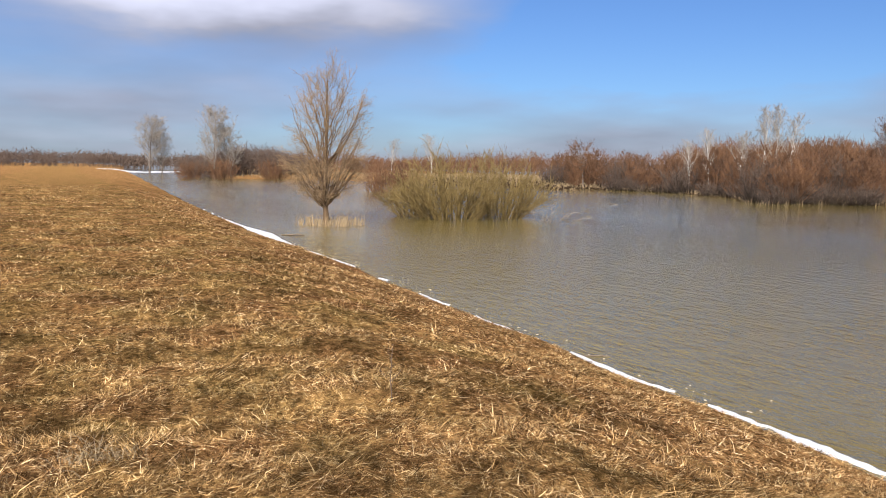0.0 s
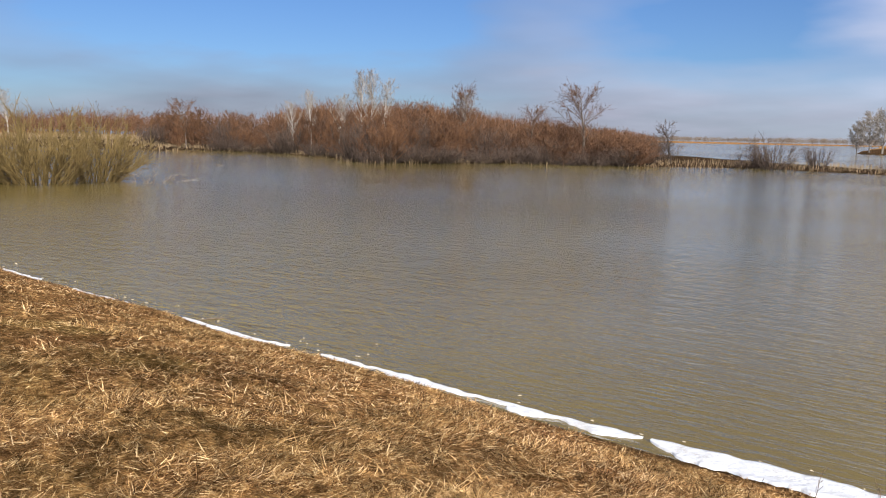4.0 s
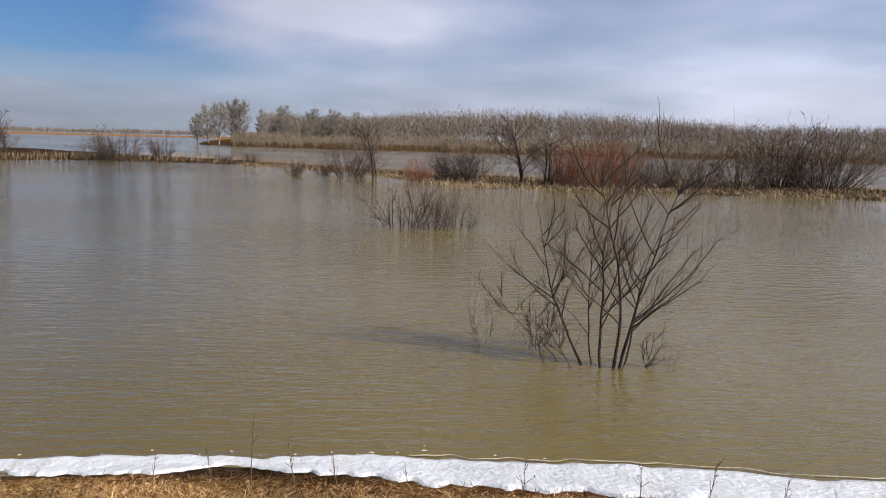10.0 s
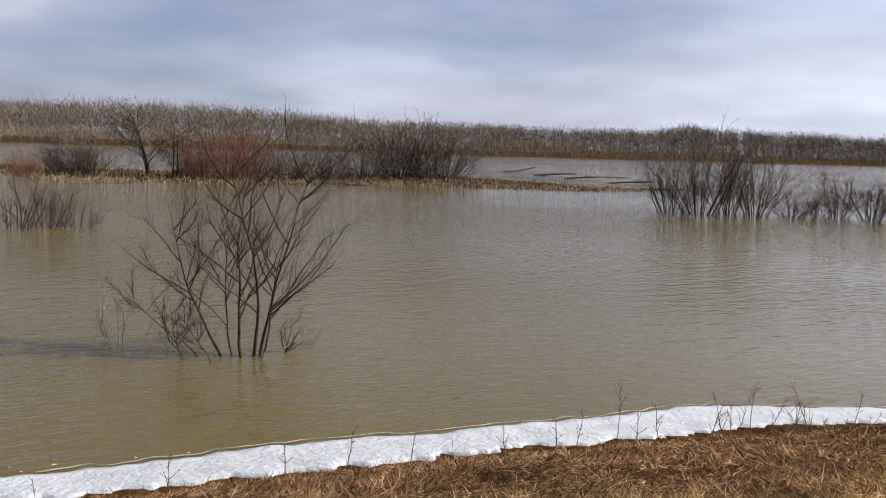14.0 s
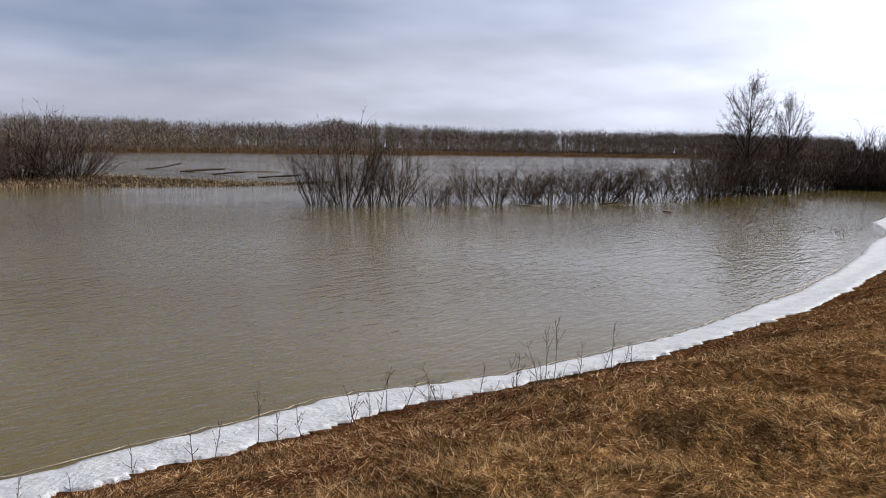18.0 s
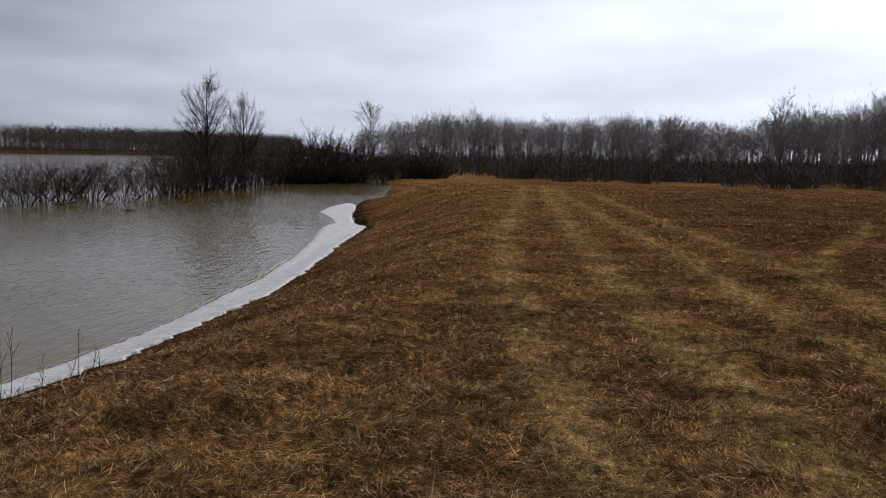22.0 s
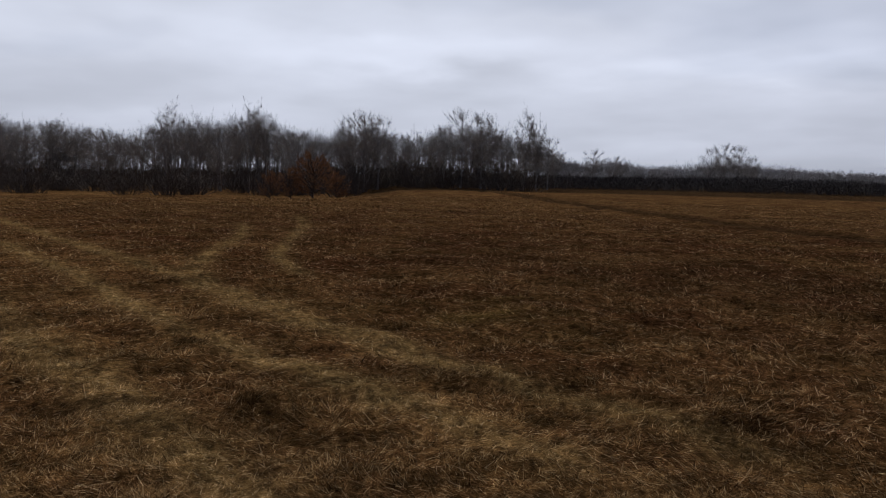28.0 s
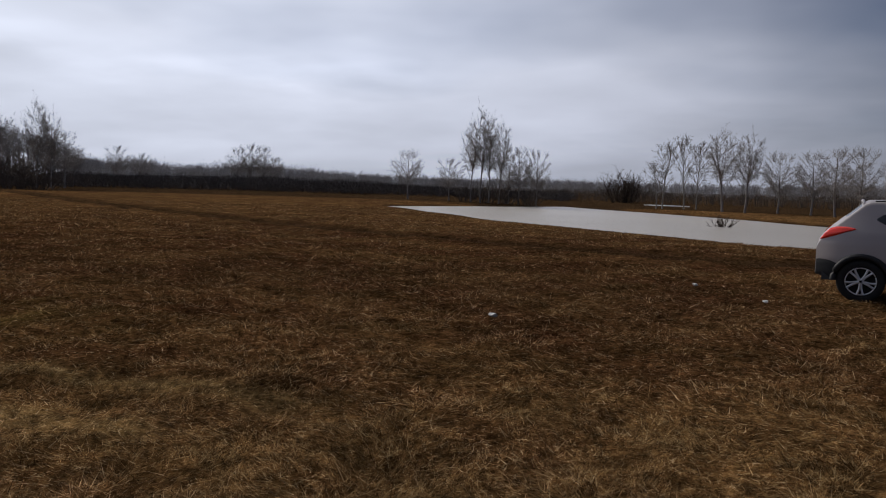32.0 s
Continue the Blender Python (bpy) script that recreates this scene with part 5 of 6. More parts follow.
# ---- the parked car ----
def car():
    top = tagged(new("parked_car"), "grey metallic compact SUV parked on the meadow grass", "car")
    length, wheels = 4.4, (0.66, 3.30)
    tz = ((0, 0.90), (0.03, 1.0), (0.08, 1.08), (0.16, 1.17), (0.24, 1.25), (0.34, 1.345), (0.46, 1.455), (0.58, 1.565), (0.66, 1.64), (0.74, 1.68), (1.0, 1.69), (1.6, 1.69), (2.2, 1.64), (2.6, 1.56), (3.35, 1.12), (3.7, 1.05), (4.15, 0.93), (4.33, 0.78), (4.4, 0.62))
    bz = ((0, 0.44), (0.1, 0.40), (0.5, 0.30), (1.2, 0.26), (3.2, 0.26), (4.1, 0.28), (4.4, 0.36))
    ns, nh = 221, 40
    ss = np.linspace(0, length, ns)
    zt, zb = np.interp(ss, *zip(*tz)), np.interp(ss, *zip(*bz))
    plan = 0.915 * np.minimum(1, np.minimum(0.72 + 0.28 * (1 - (1 - np.clip(ss / 1.1, 0, 1)) ** 3), 0.62 + 0.38 * np.clip((length - ss) / 0.8, 0, 1) ** 0.5))
    rings = []
    for s, t, b, w in zip(ss, zt, zb, plan):
        ring = []
        for j in range(nh):
            k = j / (nh - 1)
            if k < 0.82:
                z = b + (t - 0.05 - b) * (k / 0.82)
            else:
                z = t - 0.05 + 0.05 * math.sin((k - 0.82) / 0.18 * math.pi / 2)
            g = np.interp(z, (0.25, 0.45, 0.70, 0.95, 1.12, 1.66), (0.93, 0.985, 1.0, 0.985, 0.955, 0.70))
            g *= 1 - 0.0 * k
            y = w * g * (1.0 if k < 0.82 else math.cos((k - 0.82) / 0.18 * math.pi / 2) ** 0.75)
            ring.append((s, y, z))
        rings.append(ring)
    p = np.array(rings)
    groups = {}
    for i in range(ns - 1):
        for j in range(nh - 1):
            s, y, z = p[i:i + 2, j:j + 2].reshape(4, 3).mean(0)
            if y > 0.5 and min(math.hypot(s - c, z - 0.36) for c in wheels) < 0.415:
                continue
            lean = np.interp(z, (1.12, 1.62), (0.95, 1.40))
            name = "body"
            if z < 0.42:
                name = "bumper"
            elif y < 0.62 and 0.33 < s < 0.62 and z > 1.40:
                name = "rear_window"
            elif y < 0.66 and 2.62 < s < 3.3 and z > 1.14:
                name = "windscreen"
            groups.setdefault(name, []).append((i, j))
    mats = {"body": "paint", "bumper": "plastic", "tail_light": "lamp_red", "side_window": "glass", "rear_window": "glass", "windscreen": "glass"}
    for name, cells in groups.items():
        for sign in (1, -1):
            idx, v, f = {}, [], []
            for i, j in cells:
                face = []
                for a, b in ((i, j), (i + 1, j), (i + 1, j + 1), (i, j + 1)):
                    if (a, b) not in idx:
                        idx[(a, b)] = len(v)
                        s, y, z = p[a, b]
                        grow = {"tail_light": 0.012, "bumper": 0.012}.get(name, 0.0)
                        v.append((s - grow, sign * (y + grow * 0.6), z))
                    face.append(idx[(a, b)])
                f.append(face if sign < 0 else face[::-1])
            part(name if name in ("tail_light", "side_window") else name + "_half", mesh_from(name, v, f, M[mats[name]]), top)
    # lamps, side windows and bumper corners, each moulded to the flank
    def flank(s, z, proud):
        w = float(np.interp(s, ss, plan)) * float(np.interp(z, (0.25, 0.45, 0.70, 0.95, 1.12, 1.66), (0.93, 0.985, 1.0, 0.985, 0.955, 0.70)))
        return w + proud

    def moulded(name, material, low, high, proud, label=""):
        """A thin shell on the flank between a lower and an upper line of (s, z) points."""
        n, m = 28, 8
        for sign in (1, -1):
            v, f = [], []
            for i in range(n + 1):
                k = i / n
                sl, zl = (float(np.interp(k, np.linspace(0, 1, len(low)), [p_[q_] for p_ in low])) for q_ in (0, 1))
                sh, zh = (float(np.interp(k, np.linspace(0, 1, len(high)), [p_[q_] for p_ in high])) for q_ in (0, 1))
                for j in range(m + 1):
                    s_, z_ = sl + (sh - sl) * j / m, zl + (zh - zl) * j / m
                    edge = min(1.0, 4 * min(k, 1 - k) * n / 8, 3 * min(j, m - j) / m * 2)
                    v.append((s_, sign * flank(s_, z_, proud * edge - 0.003), z_))
            for i in range(n):
                for j in range(m):
                    q_ = (i * (m + 1) + j, (i + 1) * (m + 1) + j, (i + 1) * (m + 1) + j + 1, i * (m + 1) + j + 1)
                    f.append(q_ if sign < 0 else q_[::-1])
            part(name, mesh_from(name, v, f, M[material]), top, label)

    moulded("tail_light", "lamp_red", ((0.04, 1.00), (0.12, 1.02), (0.25, 1.07), (0.40, 1.135), (0.56, 1.195)), ((0.11, 1.12), (0.19, 1.20), (0.28, 1.232), (0.42, 1.235), (0.56, 1.205)), 0.022, "glossy red tail light")
    moulded("quarter_window", "glass", ((0.82, 1.36), (0.95, 1.27), (1.10, 1.225), (1.20, 1.21)), ((0.82, 1.37), (0.92, 1.46), (1.05, 1.50), (1.20, 1.52)), 0.006)
    moulded("side_window", "glass", ((1.27, 1.205), (1.6, 1.19), (1.92, 1.18)), ((1.27, 1.53), (1.6, 1.56), (1.92, 1.56)), 0.006)
    moulded("side_window", "glass", ((2.0, 1.18), (2.4, 1.17), (2.85, 1.165)), ((2.0, 1.56), (2.3, 1.53), (2.85, 1.22)), 0.006)
    moulded("bumper_corner", "plastic", ((0.0, 0.42), (0.08, 0.40), (0.2, 0.36), (0.30, 0.36)), ((0.0, 0.68), (0.08, 0.69), (0.2, 0.68), (0.34, 0.62)), 0.012)
    moulded("sill_cover", "plastic", ((1.08, 0.27), (2.0, 0.27), (2.9, 0.27)), ((1.10, 0.46), (2.0, 0.44), (2.9, 0.44)), 0.012)
    # floor pan and wheel wells
    shell = Twigs()
    for c in wheels:
        arch = []
        for i in range(17):
            a = math.pi * i / 16
            arch.append(Vector((c + math.cos(a) * 0.40, 0, 0.36 + math.sin(a) * 0.40)))
        for sign in (1, -1):
            t = Twigs()
            t.tube([q + Vector((0, sign * 0.895, 0)) for q in arch], [0.05] * 17, 6)
            part("wheel_arch", t.mesh("wheel_arch", M["plastic"]), top)
            v, f = [], []
            for i in range(17):
                q = arch[i]
                v += [(q.x, sign * 0.90, q.z), (q.x, sign * 0.55, q.z)]
            v += [(c, sign * 0.55, 0.36)]
            f4 = [(2 * i, 2 * i + 1, 2 * i + 3, 2 * i + 2) for i in range(16)]
            part("wheel_well", mesh_from("wheel_well", v, f4, M["plastic"]), top)
    v = [(0.1, -0.80, 0.34), (4.2, -0.80, 0.30), (4.2, 0.80, 0.30), (0.1, 0.80, 0.34), (0.1, -0.5, 0.85), (4.2, -0.5, 0.7), (4.2, 0.5, 0.7), (0.1, 0.5, 0.85)]
    part("underbody", mesh_from("underbody", v, [(0, 3, 2, 1), (0, 1, 5, 4), (2, 3, 7, 6), (0, 4, 7, 3), (1, 2, 6, 5)], M["plastic"], False), top)
    # spoiler, door handles, roof rail, door gaps
    t = Twigs()
    t.tube([Vector((0.64, y, 1.665 - 0.05 * (y / 0.6) ** 2)) for y in np.linspace(-0.6, 0.6, 9)], [0.008, 0.018, 0.024, 0.028, 0.028, 0.028, 0.024, 0.018, 0.008], 6)
    part("spoiler", t.mesh("spoiler", M["paint"]), top)
    for sign in (1, -1):
        for s in (1.32, 2.25):
            t = Twigs()
            t.tube([Vector((s + k, sign * (0.905 + 0.02 * (0 < i < 3)), 1.03)) for i, k in enumerate((-0.10, -0.07, 0.07, 0.10))], [0.008, 0.014, 0.014, 0.008], 6)
            part("door_handle", t.mesh("door_handle", M["alloy"]), top, "chrome door handle")
        for line in (((1.20, 1.18), (1.12, 0.95), (1.14, 0.75), (1.16, 0.5), (1.22, 0.36)), ((2.0, 1.2), (2.0, 0.8), (2.0, 0.36)), ((2.95, 1.1), (2.95, 0.7), (2.9, 0.36))):
            t = Twigs()
            t.tube([Vector((s, sign * (0.915 * float(np.interp(z, (0.25, 0.45, 0.70, 0.95, 1.12, 1.66), (0.93, 0.985, 1.0, 0.985, 0.955, 0.70))) - 0.002), z)) for s, z in line], [0.006] * len(line), 4)
            part("door_seam", t.mesh("door_seam", M["plastic"]), top)
        t = Twigs()
        t.tube([Vector((s, sign * 0.60, 1.66 + 0.03 * math.sin((s - 0.8) / 1.7 * math.pi))) for s in np.linspace(0.8, 2.5, 9)], [0.014] * 9, 6)
        part("roof_rail", t.mesh("roof_rail", M["plastic"]), top)
        bm = bmesh.new()
        bmesh.ops.create_cube(bm, size=1.0, matrix=pose(2.72, sign * 1.0, 1.12) @ Matrix.Diagonal((0.12, 0.2, 0.13, 1)))
        bmesh.ops.bevel(bm, geom=bm.edges[:], offset=0.03, segments=3, affect="EDGES")
        me = bpy.data.meshes.new("mirror")
        bm.to_mesh(me)
        bm.free()
        me.materials.append(M["paint"])
        part("mirror", me, top)
    # wheels: tyre, rim with five split spokes
    tyre = bpy.data.meshes.new("tyre")
    bm = bmesh.new()
    prof = ((0.225, -0.10), (0.25, -0.112), (0.32, -0.115), (0.345, -0.095), (0.352, 0.0), (0.345, 0.095), (0.32, 0.115), (0.25, 0.112), (0.225, 0.10))
    ringv = [[bm.verts.new((math.cos(a) * rr, yy, math.sin(a) * rr)) for rr, yy in prof] for a in np.linspace(0, 2 * math.pi, 49)[:-1]]
    for i in range(48):
        for j in range(8):
            bm.faces.new((ringv[i][j], ringv[i][j + 1], ringv[(i + 1) % 48][j + 1], ringv[(i + 1) % 48][j])).smooth = True
    bm.to_mesh(tyre)
    bm.free()
    tyre.materials.append(M["rubber"])
    dish = Twigs()
    circ = [Vector((math.cos(a), 0, math.sin(a))) for a in np.linspace(0, 2 * math.pi, 41)]
    dish.tube([c * 0.222 + Vector((0, 0.09, 0)) for c in circ], [0.014] * 41, 6)
    rim_me = dish.mesh("rim", M["alloy"])
    back = mesh_from("brake_disc", [(c.x * 0.215, 0.0, c.z * 0.215) for c in circ[:-1]] + [(0, 0.0, 0)], [(i, (i + 1) % 40, 40) for i in range(40)], M["plastic"])
    spoke = Twigs()
    for da in (-0.16, 0.16):
        spoke.tube([Vector((math.cos(k * da * 2.2) * 0.03, 0.085, math.sin(k * da) * 0.03)) + Vector((math.cos(da * k) * q, 0.012 * k, math.sin(da * k * 1.25) * q)) for k, q in ((0.2, 0.0), (0.7, 0.09), (1.0, 0.19))], [0.026, 0.019, 0.02], 6)
    spoke_me = spoke.mesh("spoke", M["alloy"])
    hub = Twigs()
    hub.tube([Vector((0, 0.06, 0)), Vector((0, 0.10, 0)), Vector((0, 0.108, 0))], [0.05, 0.045, 0.02], 12)
    hub_me = hub.mesh("hub", M["alloy"])
    for c in wheels:
        for sign in (1, -1):
            w = part("wheel", tyre, top, matrix=pose(c, sign * 0.80, 0.352, 0, 0, 0 if sign > 0 else 180))
            part("rim", rim_me, w)
            part("brake_disc", back, w)
            part("hub", hub_me, w)
            for i in range(5):
                part("spoke", spoke_me, w, matrix=pose(0, 0, 0, 0, 72 * i + 90, 0))
    # the plate, with its characters as plain bars
    plate = part("number_plate", mesh_from("number_plate", [(-0.012, -0.26, 0.80), (-0.012, 0.26, 0.80), (-0.006, 0.26, 0.92), (-0.006, -0.26, 0.92)], [(3, 2, 1, 0)], M["litter"], False), top)
    return top


cx, cy = spot(166.9, 13.9)
auto = car()
toward = math.atan2(0.17, -0.985)
auto.matrix_basis = Matrix.Translation((cx, cy, height_at(cx, cy) - 0.01)) @ Matrix.Rotation(toward, 4, "Z") @ Matrix.Diagonal((1, 1, 0.955, 1)) @ Matrix.Translation((-0.66, 0.80, 0))

# ---- snow along the water's edge ----
SNOW = ((-60, 8.9, 8.9), (-46, 8.35, 8.3), (-40, 8.3, 7.7), (-36, 8.6, 7.5), (-33, 8.3, 7.6), (-30, 8.1, 8.0), (-24, 8.15, 8.05), (-16, 7.85, 7.7), (-10, 7.72, 7.6), (-7.5, 7.75, 7.5), (-6.4, 7.72, 7.52), (-5.5, 7.7, 7.4), (-4.7, 7.72, 7.42), (-4.4, 7.7, 7.6), (-3.9, 7.72, 7.42), (-3.4, 7.75, 7.65),
        (-2.9, 7.82, 7.3), (-2.2, 7.84, 7.18), (-1.5, 7.78, 7.2), (-1.15, 7.74, 7.6), (-0.9, 7.74, 7.5), (-0.5, 7.76, 7.18), (0.2, 7.8, 7.08), (1.0, 7.68, 6.82), (2.6, 7.5, 6.38), (4.5, 7.08, 6.14), (6.1, 6.76, 5.72), (7.0, 6.66, 5.62), (7.7, 6.5, 5.4), (8.8, 5.85, 4.95), (9.6, 5.46, 4.8),
        (11.6, 4.96, 4.05), (13.3, 4.55, 3.75), (16.5, 4.2, 3.15), (20.5, 3.85, 2.9), (25, 3.85, 2.82), (28, 3.95, 2.7), (31, 4.2, 2.55), (33.5, 4.3, 2.45), (35.5, 4.0, 3.1), (38, 4.5, 3.5), (42, 5.6, 3.8), (46, 5.5, 4.0), (49, 5.0, 4.4), (50, 4.7, 4.7))
sx, so, si = np.array(SNOW).T
si = so - (so - si) * np.interp(sx, (-8, -1, 1, 9, 16), (0.75, 0.85, 1.0, 1.0, 1.05))
xs = np.concatenate([np.linspace(-60, -10, 260), np.linspace(-10, 16, 640), np.linspace(16, 50, 260)])
out_y = np.interp(xs, sx, so) + 0.07 * wobble(xs, 0 * xs, 0.35, 31) + 0.05 * wobble(xs, 0 * xs, 0.12, 32)
in_y = np.interp(xs, sx, si) + (0.15 * wobble(xs, 0 * xs, 0.3, 33) + 0.14 * wobble(xs, 0 * xs, 0.1, 34) + 0.10 * wobble(xs, 0 * xs, 0.05, 38)) * np.clip(np.interp(xs, sx, so - si) / 0.8, 0.2, 1.0)
thin = (xs < -5.0) & (xs > -31)
gap = wobble(xs, 0 * xs, 0.8, 35) + 0.6 * wobble(xs, 0 * xs, 0.25, 36)
in_y = np.where(thin, out_y - 0.20 * np.clip(gap + 0.22, -1, 1), in_y)
keep = out_y - in_y > 0.03
cols = 14
ks = np.linspace(0, 1, cols)
rows_v = []
for i, k in enumerate(ks):
    yy = out_y + (in_y - out_y) * k
    wide = out_y - in_y
    body = np.minimum(1.0, wide / 0.5) * (0.018 * np.minimum(1, np.minimum(k, 1 - k) * 5) ** 0.5)
    zz = np.maximum(ground_z(xs, yy), WATER_Z + 0.005) + body + 0.022 * wobble(xs, yy, 0.22, 37) * np.minimum(1, wide) + 0.012
    if i in (0, cols - 1):
        zz = np.maximum(ground_z(xs, yy), WATER_Z - 0.05) - 0.04
    rows_v.append(np.stack([xs, yy, zz], -1))
gridv = np.stack(rows_v, 1)
ii = np.arange(len(xs) * cols).reshape(len(xs), cols)
ok = keep[:-1] & keep[1:]
strip = np.stack([ii[:-1, :-1], ii[:-1, 1:], ii[1:, 1:], ii[1:, :-1]], -1)
cuts = np.flatnonzero(np.diff(np.concatenate([[0], ok.astype(int), [0]])))
for i0, i1 in zip(cuts[::2], cuts[1::2]):
    if i1 - i0 < 3:
        continue
    me = mesh_from("snow_strip", gridv[i0:i1 + 1].reshape(-1, 3), strip[i0:i1].reshape(-1, 4) - ii[i0, 0], M["snow"])
    if i1 - i0 > 150:
        tagged(new("snow_strip", me), "strip of old white snow and ice along the water's edge", "snow", kind="structure")
    else:
        tagged(new("snow_patch", me), "small thawing ridge of snow at the water's edge", "snow", "snow ridges along the bank")
rim = Twigs()
run = []
for x, y, good in zip(xs, out_y, keep):
    if good and x > 0.5 and x < 24:
        run.append(Vector((x, y + 0.02 + 0.02 * math.sin(x * 9), WATER_Z + 0.02)))
    if (not good or len(run) > 50) and run:
        if len(run) > 3:
            rim.tube(run, [0.005 + 0.003 * math.sin(i * 0.37) * math.sin(i * 0.11 + len(run)) for i in range(len(run))], 5)
        run = run[-1:] if good else []
rim.tube(run, [0.007] * len(run), 5)
tagged(new("ice_rim", rim.mesh("ice_rim", M["foam"])), "dirty rim of thawing ice and foam", "ice", kind="stuff")

def snow_patch(az, dist, wide, deep, seed):
    """A thawing patch of old snow lying on the ground or on the ice."""
    x0, y0 = spot(az, dist)
    n, turn = 40, radians(az)
    v, f = [], []
    for ring_ in (0.0, 0.6, 0.9, 1.0):
        for i in range(n):
            a = 6.2832 * i / n
            w = 1 + 0.25 * float(wobble(np.array([i * 0.5 * 1.0]), np.array([seed * 3.0]), 1.0, seed)[0])
            u, q = math.cos(a) * wide * ring_ * w, math.sin(a) * deep * ring_ * w
            x, y = x0 + u * math.cos(turn) - q * math.sin(turn), y0 + u * math.sin(turn) + q * math.cos(turn)
            z = max(height_at(x, y), WATER_Z) + (0.10 if ring_ < 1 else -0.05)
            v.append((x, y, z))
    for r_ in range(3):
        for i in range(n):
            f.append((r_ * n + i, r_ * n + (i + 1) % n, (r_ + 1) * n + (i + 1) % n, (r_ + 1) * n + i))
    return tagged(new("snow_patch", mesh_from("snow_patch", v, f, M["snow"])), "patch of old thawing snow on flat ground", "snow", "snow patches")


for i, (az, d, wide, deep) in enumerate(((85.2, 300, 9, 9), (86.6, 310, 8, 6), (83.6, 320, 6, 5), (-79.8, 97, 1.6, 0.6), (-85.2, 104, 1.8, 0.8), (180.6, 118, 3.0, 2.0))):
    snow_patch(az, d, wide, deep, 70 + i)

# thin grey ice and foam flecks floating off the left bank
r = np.random.RandomState(41)
v, f = [], []
for i in range(120):
    x = r.uniform(-32, -5) if i < 100 else r.uniform(-5, 2)
    y = float(np.interp(x, sx, so)) + abs(r.normal(0.0, 0.3)) * (1 if i < 100 else 0.4)
    n, a0, rad = 6, r.uniform(0, 6.28), r.uniform(0.005, 0.022) * (1.0 + abs(x) / 40)
    b0 = len(v)
    for k in range(n):
        a = a0 + k * 6.2832 / n
        rr = rad * r.uniform(0.3, 1.4)
        v.append((x + math.cos(a) * rr * 1.4, y + math.sin(a) * rr, WATER_Z + 0.006))
    v.append((x, y, WATER_Z + 0.016))
    f += [(b0 + k, b0 + (k + 1) % n, b0 + n) for k in range(n)]
tagged(new("ice_flecks", mesh_from("ice_flecks", v, f, M["foam"], False)), "flecks of thin ice and foam floating by the bank", "ice", kind="stuff")

# ---- dry grass ----
def blades(name, label, n, r0, r1, seed, tall, upright=0.3, material=None, thick=1.0, tufts=0):
    """Dry grass as one object: slim bent strands, strewn or gathered in tufts."""
    g = np.random.RandomState(seed)
    m = n * 2
    if tufts:
        rad = np.exp(g.uniform(math.log(r0), math.log(r1), tufts))
        az = np.radians(g.uniform(-198, 102, tufts))
        pick = g.randint(0, tufts, m)
        cx_, cy_ = (-rad * np.sin(az))[pick], (rad * np.cos(az))[pick]
        own = g.uniform(0.5, 1.3, tufts)[pick]
        ox, oy = g.normal(0, 0.055, m) * own * (1 + rad[pick] / 30), g.normal(0, 0.055, m) * own * (1 + rad[pick] / 30)
        x, y = cx_ + ox, cy_ + oy
        tint = g.normal(0, 0.4, tufts)[pick]
        turn = np.arctan2(oy, ox) + g.normal(0, 0.5, m)
    else:
        rad = np.exp(g.uniform(math.log(r0), math.log(r1), m))
        az = np.radians(g.uniform(-198, 102, m))
        x, y = -rad * np.sin(az), rad * np.cos(az)
        own, tint = np.ones(m), 0.5 * wobble(x, y, 0.35, seed + 9) + g.normal(0, 0.12, m)
        turn = 5.0 * wobble(x, y, 0.55, seed + 3) + 3.0 * wobble(x, y, 2.2, seed + 4) + g.normal(0, 0.9, m)
    d, rut = shore(x) - y, tracks(x, y)
    lane = (y < -8) & (np.abs(rut - 0.75) < 0.5) & (g.uniform(0, 1, m) < 0.95)
    good = (d > 0.12 + 0.6 * np.interp(x, (-4, 0, 2), (0, 0.3, 1)) * (x < 26)) & (inside(POND, x, y) < -0.6) & ~lane & ((x < -5) | (x > 48) | (y < np.interp(x, sx, si) - 0.06 + 0.12 * g.normal(0, 1, m)))
    x, y, own, tint, turn = x[good][:n], y[good][:n], own[good][:n], tint[good][:n], turn[good][:n]
    n, rad = len(x), np.hypot(x, y)
    z = ground_z(x, y)
    marks = plan_marks(x, y).reshape(-1, 4)
    clump = wobble(x, y, 0.5, seed + 1) + 0.7 * wobble(x, y, 0.22, seed + 2)
    h = tall * own * g.uniform(0.4, 1.2, n) * (0.85 + 0.4 * np.clip(clump, -0.6, 1.2)) * (1 + 0.012 * rad) * (1 - 0.35 * marks[:, 0])
    h *= np.clip(0.5 + 0.3 * (shore(x) - y), 0.5, 1.0)
    h *= np.where(y < -8, np.clip(tracks(x, y) / 3.5, 0.15, 1), 1)
    lie = np.clip(g.normal(upright + 0.12 * clump, 0.2, n), 0.04, 1.3)
    w = (0.0006 + 0.00025 * rad) * g.uniform(0.5, 1.5, n) * thick
    ahead = np.stack([np.cos(turn), np.sin(turn), 0 * turn], -1)
    upv = np.array([0, 0, 1.0])
    base = np.stack([x, y, z + g.uniform(-0.01, 0.02, n)], -1)
    mid = base + (ahead * np.cos(lie)[:, None] + upv * np.sin(lie)[:, None]) * (h * 0.5)[:, None]
    lie2 = lie - g.uniform(0.0, 0.5, n)
    b = turn + g.normal(0, 0.35, n)
    ahead2 = np.stack([np.cos(b), np.sin(b), 0 * b], -1)
    end = mid + (ahead2 * np.cos(lie2)[:, None] + upv * np.sin(lie2)[:, None]) * (h * 0.5)[:, None]
    end[:, 2] = np.maximum(end[:, 2], z + 0.006)
    b = turn + g.normal(1.57, 0.3, n)
